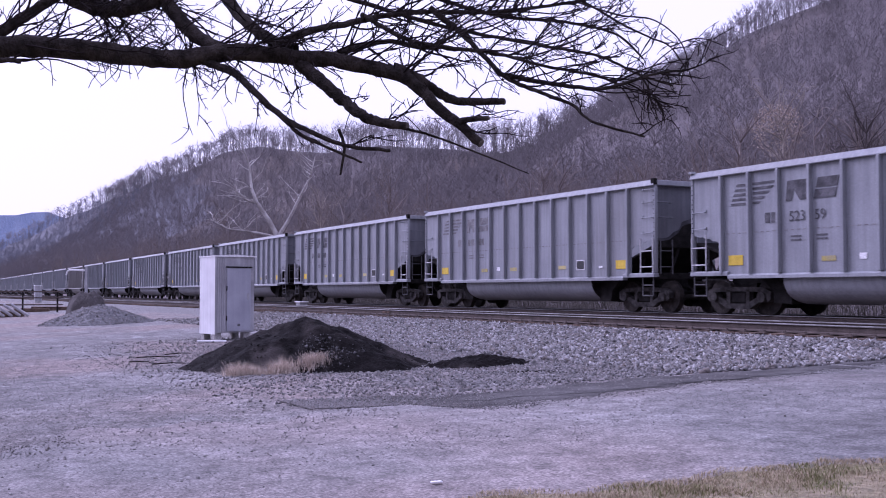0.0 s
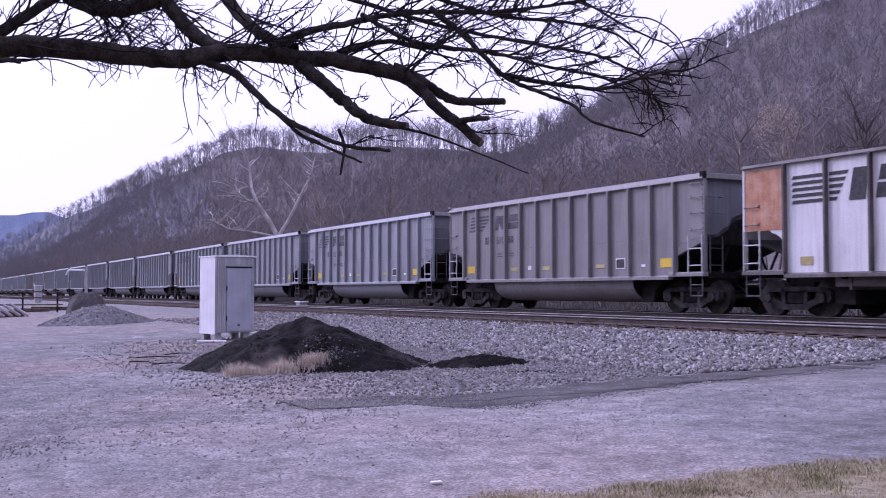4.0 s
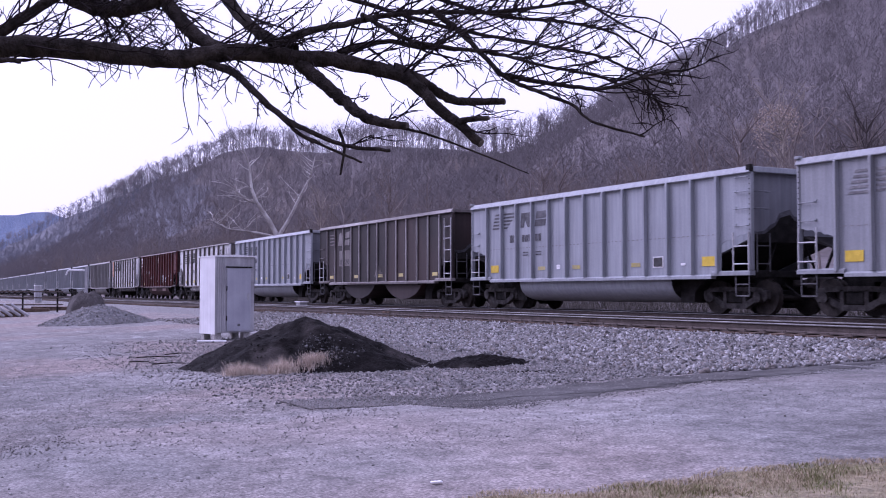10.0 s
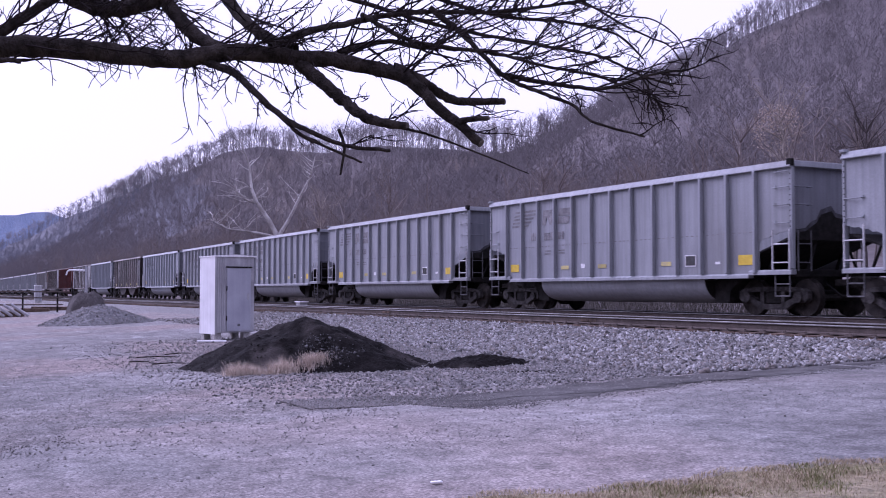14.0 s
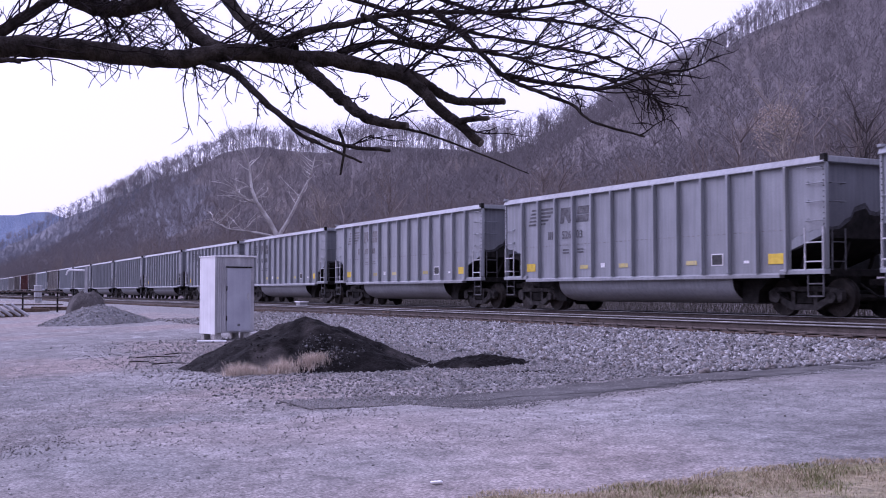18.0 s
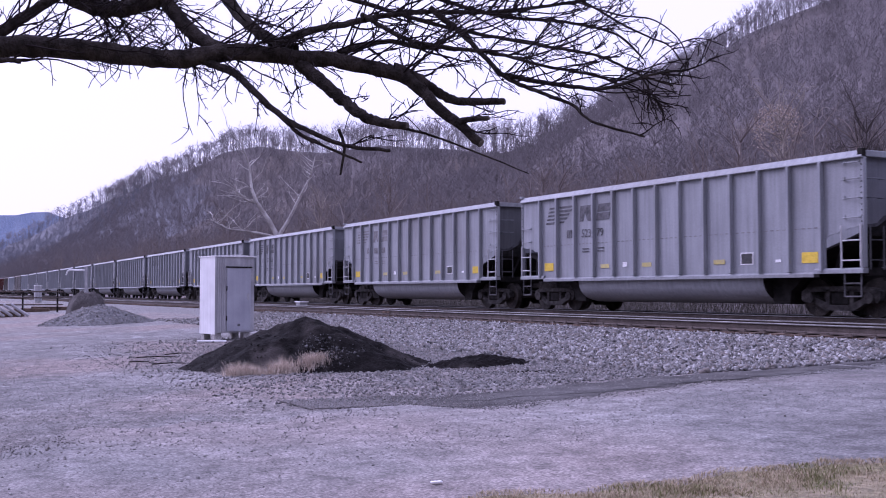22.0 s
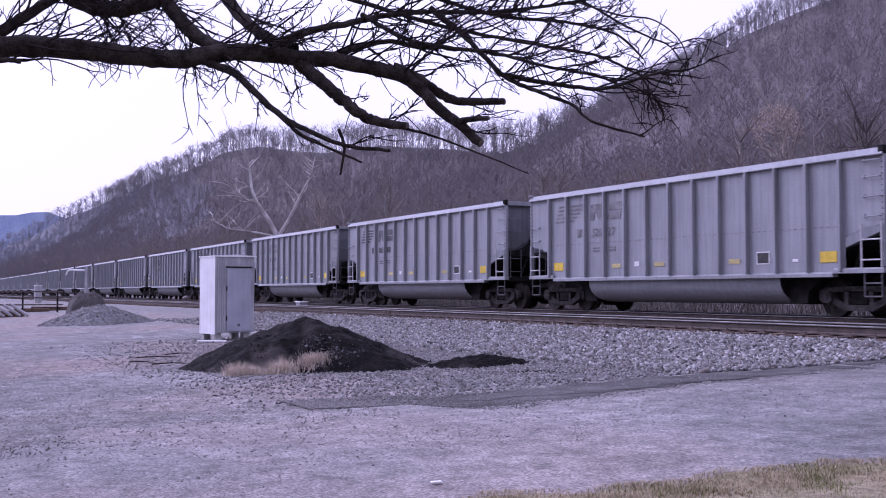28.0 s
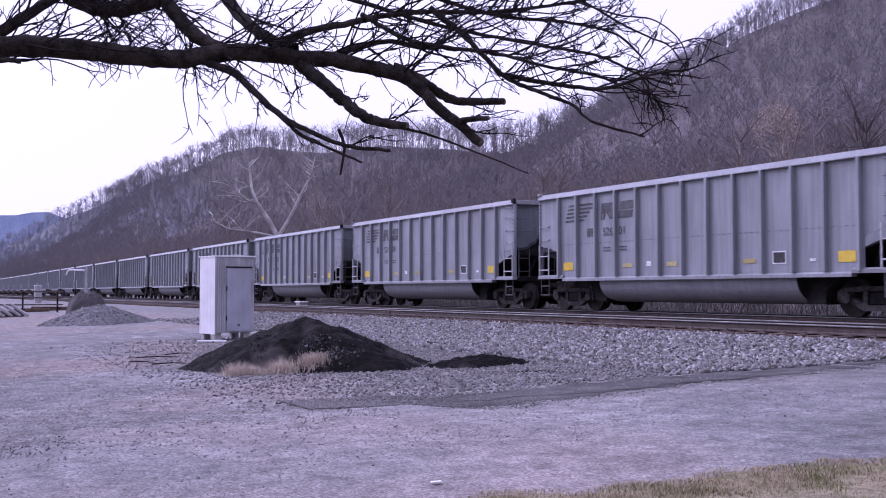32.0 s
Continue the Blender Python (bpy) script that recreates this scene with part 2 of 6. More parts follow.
M_ORANGE = material("rust_orange_panel", (0.42, 0.2, 0.11), (0.55, 0.33, 0.22), 3, 0.8, 0.1, 30, streak=0.3, vary=0)


# ---- building helpers ----
def link(name, bm, mats, parent=None, label="", smooth=False):
    me = bpy.data.meshes.new(name)
    bmesh.ops.recalc_face_normals(bm, faces=bm.faces)
    bm.to_mesh(me)
    bm.free()
    for m in mats if isinstance(mats, (list, tuple)) else [mats]:
        me.materials.append(m)
    if smooth:
        me.polygons.foreach_set("use_smooth", [True] * len(me.polygons))
    ob = new(name, me)
    if parent is not None:
        ob.parent = parent
    if label:
        ob["label"] = label
    return ob


def part(name, bm, mat, parent, label="", smooth=False):
    return link(name, bm, mat, parent, label, smooth)


def share(name, ob, parent, m=None, label=""):
    """Another piece on the same mesh."""
    o = new(name, ob.data)
    o.parent = parent
    if m is not None:
        o.matrix_basis = m
    if label:
        o["label"] = label
    return o


def box(bm, x0, x1, y0, y1, z0, z1, bevel=0.0):
    r = bmesh.ops.create_cube(bm, size=1.0)
    vs = r["verts"]
    for v in vs:
        v.co = Vector((x0 if v.co.x < 0 else x1, y0 if v.co.y < 0 else y1, z0 if v.co.z < 0 else z1))
    if bevel:
        es = list({e for v in vs for e in v.link_edges})
        bmesh.ops.bevel(bm, geom=es, offset=bevel, segments=1, affect="EDGES", profile=0.5)
    return bm


def rod(bm, a, b, r, n=6, r2=None):
    a, b = Vector(a), Vector(b)
    d = b - a
    m = Matrix.Translation((a + b) / 2) @ d.to_track_quat("Z", "Y").to_matrix().to_4x4()
    bmesh.ops.create_cone(bm, cap_ends=True, segments=n, radius1=r, radius2=r if r2 is None else r2, depth=d.length, matrix=m)
    return bm


def slab(bm, pts, y0, y1):
    """A plate with an outline in x and z, from y0 to y1."""
    a = [bm.verts.new((x, y0, z)) for x, z in pts]
    b = [bm.verts.new((x, y1, z)) for x, z in pts]
    n = len(pts)
    bm.faces.new(a)
    bm.faces.new(b[::-1])
    for i in range(n):
        bm.faces.new((a[i], b[i], b[(i + 1) % n], a[(i + 1) % n]))
    return bm


def prism(bm, pts, x0, x1):
    """A bar with an outline in y and z, from x0 to x1."""
    a = [bm.verts.new((x0, y, z)) for y, z in pts]
    b = [bm.verts.new((x1, y, z)) for y, z in pts]
    n = len(pts)
    bm.faces.new(a)
    bm.faces.new(b[::-1])
    for i in range(n):
        bm.faces.new((a[i], b[i], b[(i + 1) % n], a[(i + 1) % n]))
    return bm


def B():
    return bmesh.new()


def arrays(name, verts, faces, mats, parent=None, index=None, smooth=False):
    """A mesh straight from arrays of corners and of faces with equal corner counts."""
    me = bpy.data.meshes.new(name)
    verts, faces = np.asarray(verts, np.float32), np.asarray(faces, np.int32)
    k = faces.shape[1]
    me.vertices.add(len(verts))
    me.vertices.foreach_set("co", verts.ravel())
    me.loops.add(faces.size)
    me.loops.foreach_set("vertex_index", faces.ravel())
    me.polygons.add(len(faces))
    me.polygons.foreach_set("loop_start", np.arange(0, faces.size, k, dtype=np.int32))
    for m in mats if isinstance(mats, (list, tuple)) else [mats]:
        me.materials.append(m)
    if index is not None:
        me.polygons.foreach_set("material_index", np.asarray(index, np.int32))
    if smooth:
        me.polygons.foreach_set("use_smooth", np.ones(len(faces), bool))
    me.update(calc_edges=True)
    ob = new(name, me)
    if parent is not None:
        ob.parent = parent
    return ob


RNG = np.random.default_rng(7)


def fbm(x, y, seed=0.0):
    """Cheap rolling noise for heights."""
    out = np.zeros(np.broadcast(x, y).shape)
    for i in range(5):
        f = 1.9 ** i
        out += np.sin(x * f * 1.13 + 3.1 * i + seed + 1.7 * np.sin(y * f * 0.71 + i)) * np.cos(y * f * 0.93 - 2.3 * i + seed) / f
    return out


# ---- the lie of the land ----
CREST_X = np.array([-4200, -2600, -1900, -1615, -1315, -1080, -904, -783, -687, -614, -536, -485, -449, -408, -374, -338, -291, -240, 400, 1500], float)
CREST_Y = np.array([300, 190, 165, 151, 184, 203, 216, 230, 240, 251, 270, 281, 306, 320, 320, 324, 349, 355, 360, 360], float)
CREST_H = np.array([40, 40, 48, 57, 82, 91, 98, 105, 96, 87, 80, 71, 77, 91, 99, 108, 122, 122, 122, 122], float)
RAIL_Z = 0.894
NEAR_Z = 0.89


def bend(x):
    """How far the loaded track swings away from its straight line, down the valley."""
    d = np.clip(-np.asarray(x, float) - 38, 0, 300)
    return 0.03 * d * d / (d + 15)


def land(x, y):
    x, y = np.asarray(x, float), np.asarray(y, float)
    y = y - bend(x) * np.clip((y - 18.2) / 1.2, 0, 1) * np.clip((90 - y) / 50, 0, 1)
    z = 0.035 * np.clip(y, -25, 12.6)
    z = z + 0.02 * fbm(x * 0.5, y * 0.5) * (np.abs(y) < 60)
    z = z + np.clip((y - 25.4) / 2.6, 0, 1) * 0.7 + np.clip((y - 28) / 20, 0, 1) * 1.5
    cy = np.interp(x, CREST_X, CREST_Y)
    ch = np.interp(x, CREST_X, CREST_H)
    t = np.clip((y - 46) / (cy - 46), 0, None)
    up = np.where(t < 1, 0.18 * t + 0.82 * np.clip(t, 0, 1) ** 2.2, 1 - 0.12 * (t - 1))
    up = np.clip(up, -0.1, 1)
    z = z + ch * up + (y > 46) * np.clip((y - 46) / 60, 0, 1) * 2.2 * fbm(x / 40, y / 30, 2.0)
    # near side of the valley, unseen, added to block skylight; open along the line
    away = np.clip((np.hypot(x * 1.0, y * 0.75) - 90) / 330, 0, 1)
    side = np.clip((x + 0.55 * -y + 10) / 60, 0, 1) * np.clip((np.abs(y - 19) - 14) / 60, 0, 1) * (y < 400)
    z = z + np.where(y < 46, 135, 60) * away ** 1.2 * side
    return z


def grid(xs, ys, fn):
    X, Y = np.meshgrid(xs, ys, indexing="ij")
    V = np.stack([X, Y, fn(X, Y)], -1).reshape(-1, 3)
    n, m = len(xs), len(ys)
    i, j = np.meshgrid(np.arange(n - 1), np.arange(m - 1), indexing="ij")
    a = (i * m + j).ravel()
    return V, np.stack([a, a + m, a + m + 1, a + 1], 1)


xs = np.unique(np.round(np.concatenate([np.arange(-4200, -1000, 80), np.arange(-1000, -120, 20), np.arange(-120, -40, 4), np.arange(-40, 6, 0.5), np.arange(6, 60, 4), np.arange(60, 1600, 60)]), 3))
ys = np.unique(np.round(np.concatenate([np.arange(-1200, -60, 80), np.arange(-60, -6, 4), np.arange(-6, 29, 0.5), np.arange(29, 60, 2), np.arange(60, 420, 12), np.arange(420, 1500, 60)]), 3))
gv, gf = grid(xs, ys, land)
cx, cy_ = gv[gf].mean(1)[:, 0], gv[gf].mean(1)[:, 1]
edge = -4.0
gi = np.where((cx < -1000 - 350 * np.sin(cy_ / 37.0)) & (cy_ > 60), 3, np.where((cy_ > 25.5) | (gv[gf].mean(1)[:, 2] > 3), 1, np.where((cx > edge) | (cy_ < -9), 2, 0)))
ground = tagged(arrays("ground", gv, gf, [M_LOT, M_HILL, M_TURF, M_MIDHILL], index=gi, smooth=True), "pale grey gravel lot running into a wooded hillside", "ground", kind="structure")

# the far ridge that closes the valley, its blue haze painted into the colour
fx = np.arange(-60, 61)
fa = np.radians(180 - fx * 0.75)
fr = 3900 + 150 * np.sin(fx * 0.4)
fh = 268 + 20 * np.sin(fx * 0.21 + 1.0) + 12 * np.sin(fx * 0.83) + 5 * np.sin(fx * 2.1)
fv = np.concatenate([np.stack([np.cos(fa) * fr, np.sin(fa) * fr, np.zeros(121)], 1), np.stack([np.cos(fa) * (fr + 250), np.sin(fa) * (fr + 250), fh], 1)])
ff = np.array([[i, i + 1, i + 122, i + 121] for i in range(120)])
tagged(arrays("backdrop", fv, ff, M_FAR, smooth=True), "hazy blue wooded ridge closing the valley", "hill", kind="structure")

# ---- road across the line, tar edge ----
def over(d):
    return lambda x, y: land(x, y) + d


rx = np.linspace(-11.7, -4.4, 14)
ry = np.arange(-30, 14.9, 0.25)


def road_z(x, y):
    return np.where(y > 12.4, np.maximum(land(x, y), 0.035 * y), land(x, y)) + 0.01 + 0.02 * np.clip(1 - np.abs((x + 8.8) / 2.8) ** 2, 0, 1) + np.clip((y - 13.2) / 1.6, 0, 1) * 0.12


rv, rf = grid(rx, ry, road_z)
ragged = np.clip((5.6 - rv[:, 1]) / 2, 0, 1) * np.clip((-9.5 - rv[:, 0]) / 2.2, 0, 1)
rv[:, 0] += ragged * (0.5 + 0.4 * np.sin(rv[:, 1] * 2.1) + 0.3 * np.sin(rv[:, 1] * 5.3 + 1))
tagged(arrays("road", rv, rf, M_ROAD, smooth=True), "worn pale grey asphalt road dusted with gravel", "road", kind="structure")
tv, tf = grid(np.linspace(0, 1, 9), np.arange(5.5, 13.7, 0.06), lambda x, y: x * 0)


def band_left(y):
    return np.interp(y, [3.9, 4.86, 5.8, 6.4, 7.1, 8.3, 10, 11.7, 13.6], [-12.75, -12.5, -12.2, -11.98, -11.84, -11.76, -11.62, -11.42, -11.2]) + 0.06 * np.sin(y * 1.9) + 0.05 * np.sin(y * 5.3)


def band_wide(y):
    return np.interp(y, [5.5, 5.7, 5.95, 6.4, 7.2, 8.3, 10, 11.1, 12.7, 13.7], [0.7, 1.25, 1.7, 1.62, 1.22, 1.18, 0.95, 0.75, 0.5, 0.35])


tv[:, 0] = band_left(tv[:, 1]) + tv[:, 0] * (band_wide(tv[:, 1]) + 0.07 * np.sin(tv[:, 1] * 3.7) + 0.05 * np.sin(tv[:, 1] * 11.0) + 0.04 * np.sin(tv[:, 1] * 31.0 + 2 * np.sin(tv[:, 1] * 7)))
tv[:, 2] = np.where(tv[:, 0] < -11.72, land(tv[:, 0], tv[:, 1]) + 0.008, road_z(tv[:, 0], tv[:, 1]) + 0.005)
road_edge = tagged(arrays("road_edge", tv, tf, M_TAR, smooth=True), "grey tar band along the road edge", "road edge", kind="structure")
cv, cf = grid(np.linspace(0, 1, 3), np.arange(5.9, 10.6, 0.05), lambda x, y: x * 0)
cv[:, 0] = band_left(cv[:, 1]) + band_wide(cv[:, 1]) * np.interp(cv[:, 1], [5.3, 6.5, 8, 10.6], [0.5, 0.55, 0.85, 0.97]) + 0.03 * np.sin(cv[:, 1] * 9) + cv[:, 0] * (0.07 + 0.05 * np.sin(cv[:, 1] * 4.1) * np.sin(cv[:, 1] * 13.0))
cv[:, 2] = road_z(cv[:, 0], cv[:, 1]) + 0.009
arrays("tar_seam", cv, cf, M_SEAL, road_edge)

# ---- grass verge beside the road ----
def verge_edge(y):
    return np.interp(y, [-6, 3.3, 4.1, 4.75, 5.5, 6.4, 9, 14], [-6.1, -6.15, -6.0, -5.87, -5.77, -5.62, -5.3, -5.1]) + 0.07 * np.sin(y * 3.1) + 0.05 * np.sin(y * 7.7 + 1) + 0.03 * np.sin(y * 17.0)


vv, vf = grid(np.concatenate([np.linspace(0, 0.1, 6), np.linspace(0.2, 1, 9)]), np.arange(-6, 14, 0.12), lambda x, y: x * 0)
u = vv[:, 0].copy()
vv[:, 0] = verge_edge(vv[:, 1]) + u * 7
vv[:, 2] = road_z(np.clip(vv[:, 0], -20, -4.4), vv[:, 1]) * (u < 0.3) + land(vv[:, 0], vv[:, 1]) * (u >= 0.3) + np.clip(u * 10, 0.1, 1) * 0.03
tagged(arrays("verge", vv, vf, M_TURF, smooth=True), "short dry winter grass verge beside the road", "verge", kind="structure")

# ---- ballast and the two tracks ----
PROF = [(12.4, 0.37), (13.2, 0.49), (14.35, 0.625), (14.9, 0.65), (18.2, 0.67), (18.9, 0.60), (19.4, 0.66), (23.6, 0.68), (24.3, 0.62), (25.6, 0.36)]
bx = np.unique(np.concatenate([np.arange(-620, -60, 10), np.arange(-60, -11.5, 0.4), np.arange(-11.5, 300, 12)]))
by = np.unique(np.concatenate([np.arange(12.4, 15.1, 0.3), np.arange(15.1, 25.7, 0.5)]))
PY, PZ = np.array([p[0] for p in PROF]), np.array([p[1] for p in PROF])
bv, bf = grid(bx, by, lambda x, y: np.interp(y, PY, PZ) + 0.012 * fbm(x * 3, y * 3) - 0.02)
bc = bv[bf].mean(1)
bv[:, 1] += bend(bv[:, 0]) * np.clip((bv[:, 1] - 18.2) / 1.2, 0, 1)
tagged(arrays("ballast", bv, bf, [M_BALLAST, M_CINDER], index=(bc[:, 1] > 15.3).astype(int), smooth=True), "grey crushed stone ballast under the tracks", "ballast", kind="structure")


RAIL = [(-0.07, -0.17), (0.07, -0.17), (0.07, -0.155), (0.012, -0.13), (0.012, -0.045), (0.035, -0.03), (0.035, -0.004), (-0.035, -0.004), (-0.035, -0.03), (-0.012, -0.045), (-0.012, -0.13), (-0.07, -0.155)]
HEAD = [(-0.038, -0.022), (0.038, -0.022), (0.038, -0.004), (0.033, 0.0), (-0.033, 0.0), (-0.038, -0.004)]


def bar_along(outline, line):
    """A bar of one outline in y and z through the points of a line."""
    bm = B()
    rings = [[bm.verts.new((x, y + dy, z + dz)) for dy, dz in outline] for x, y, z in line]
    n = len(outline)
    for p, q in zip(rings, rings[1:]):
        for i in range(n):
            bm.faces.new((p[i], q[i], q[(i + 1) % n], p[(i + 1) % n]))
    bm.faces.new(rings[0])
    bm.faces.new(rings[-1][::-1])
    return bm


def track(name, yc, z, label, mat, curved=False):
    t = tagged(new(name), label, "track", kind="structure")
    stations = [-620, -340, -280, -230, -190, -160, -130, -110, -95, -80, -68, -58, -50, -44, -38, 300] if curved else [-620, 300]
    for s in (-0.75, 0.75):
        line = [(x, yc + s + (float(bend(x)) if curved else 0.0), z) for x in stations]
        rail = part("rail", bar_along(RAIL, line), mat, t)
        part("rail_head", bar_along(HEAD, line), M_RAILTOP, rail, "polished running surface")
    return t


near_track = track("track_1", 16.3, NEAR_Z, "empty railway track with polished rails on worn ties", M_RUST)
far_track = track("track_2", 21.36, RAIL_Z, "railway track that carries the coal train", M_RUST, True)


# ---- coal cars ----
HALF, SIDE = 7.31, 1.58
FIRST = -23.03 + 7.35


def stand(k):
    """Where along the line car k stands at the start; the mixed cars are a little shorter."""
    return FIRST + 16.079 * min(max(k, 0), 6) + 16.033 * min(max(k - 6, 0), 3) + 16.186 * (max(k - 9, 0) + min(k, 0))


def on_line(x):
    """Pose of a car whose middle stands at x along the loaded track."""
    slope = float(bend(x - 4) - bend(x + 4)) / 8
    return pose(x, 21.36 + float(bend(x)), RAIL_Z, 0, 0, -math.degrees(math.atan(slope)))


def truck(car, x):
    t = part("truck", box(box(B(), -0.3, 0.3, -0.95, 0.95, 0.42, 0.66, 0.04), -0.12, 0.12, -0.5, 0.5, 0.62, 0.85, 0.02), M_DARKSTEEL, car)
    t.location.x = x
    for s in (-1, 1):
        y0, y1 = s * 0.92, s * 1.08
        bm = slab(B(), [(-1.18, 0.42), (-1.18, 0.62), (-1.0, 0.7), (-0.42, 0.74), (0.42, 0.74), (1.0, 0.7), (1.18, 0.62), (1.18, 0.42), (1.08, 0.34), (0.86, 0.6), (0.4, 0.62), (-0.4, 0.62), (-0.86, 0.6), (-1.08, 0.34)], min(y0, y1), max(y0, y1))
        slab(bm, [(-1.02, 0.46), (-0.84, 0.52), (-0.3, 0.3), (0.3, 0.3), (0.84, 0.52), (1.02, 0.46), (0.42, 0.16), (-0.42, 0.16)], min(y0, y1) - 0.004, max(y0, y1) + 0.004)
        for c in (-0.36, 0.36):
            box(bm, c - 0.06, c + 0.06, min(y0, y1), max(y0, y1), 0.28, 0.66)
        for c in (-0.89, 0.89):
            rod(bm, (c, s * 0.9, 0.47), (c, s * 1.14, 0.47), 0.14, 10)
        part("side_frame", bm, M_FRAME, t)
        part("spring_pack", box(B(), -0.27, 0.27, s * 1.0 - 0.06, s * 1.0 + 0.06, 0.3, 0.6, 0.03), M_DARKSTEEL, t)
    for c in (-0.89, 0.89):
        bm = rod(B(), (0, -0.95, 0), (0, 0.95, 0), 0.085, 10)
        for s in (-1, 1):
            rod(bm, (0, s * 0.7, 0), (0, s * 0.83, 0), 0.46, 28)
            rod(bm, (0, s * 0.675, 0), (0, s * 0.705, 0), 0.487, 28)
            rod(bm, (0, s * 0.82, 0), (0, s * 0.86, 0), 0.17, 14)
            for a in range(4):
                ca, sa = math.cos(a * 1.5708), math.sin(a * 1.5708)
                rod(bm, (0.28 * ca, s * 0.825, 0.28 * sa), (0.28 * ca, s * 0.842, 0.28 * sa), 0.035, 6)
        w = part("wheelset", bm, M_WHEEL, t)
        w.location = (c, 0, 0.462)
    return t


def side_sheet(s, cut=1.22, zc=1.86, ze=2.13, top=3.8, base=1.06):
    """Side plate with the torn, sooty lower corners cut away over the trucks."""
    k = HALF - cut + 0.08
    y = (s * SIDE, s * (SIDE - 0.02))
    torn = [(0.0, 0.0), (0.09, 0.035), (0.2, 0.05), (0.29, 0.02), (0.4, 0.07), (0.52, 0.03), (0.63, 0.06), (0.74, 0.02), (0.87, 0.03), (1.0, 0.0)]
    edge_r = [(k + (HALF - k) * f, zc + (ze - zc) * f + d) for f, d in torn]
    edge_l = [(-x, z) for x, z in edge_r[::-1]]
    return slab(B(), [(-k, base), (k, base)] + edge_r + [(HALF, top), (-HALF, top)] + edge_l, min(y), max(y))


def decal(name, car, x0, x1, z0, z1, mat, y=-1.594, label="", pts=None):
    p = pts or [(x0, z0), (x1, z0), (x1, z1), (x0, z1)]
    return part(name, slab(B(), p, y, y + 0.008), mat, car, label)


def lettering(car, text, x, z, size, mat, y=-1.597, label="", slant=0.0, name="lettering"):
    c = bpy.data.curves.new("lettering", "FONT")
    c.body, c.size, c.extrude, c.shear, c.resolution_u = text, size, 0.002, slant, 3
    c.materials.append(mat)
    o = new(name, c)
    o.parent = car
    o.matrix_basis = pose(x, y, z, 90, 0, 0)
    if label:
        o["label"] = label
    return o


def paint(name, c1, c2, c3, streak=0.25, patch=0.62):
    return material(name, c1, c2, 0.9, 0.62, 0.06, 26, streak=streak, c3=c3, patch=patch, vary=0.05, grit=0.07)


def ribs(n, cut):
    k = HALF - cut
    return [-k + 2 * k * i / (n - 1) for i in range(n)]


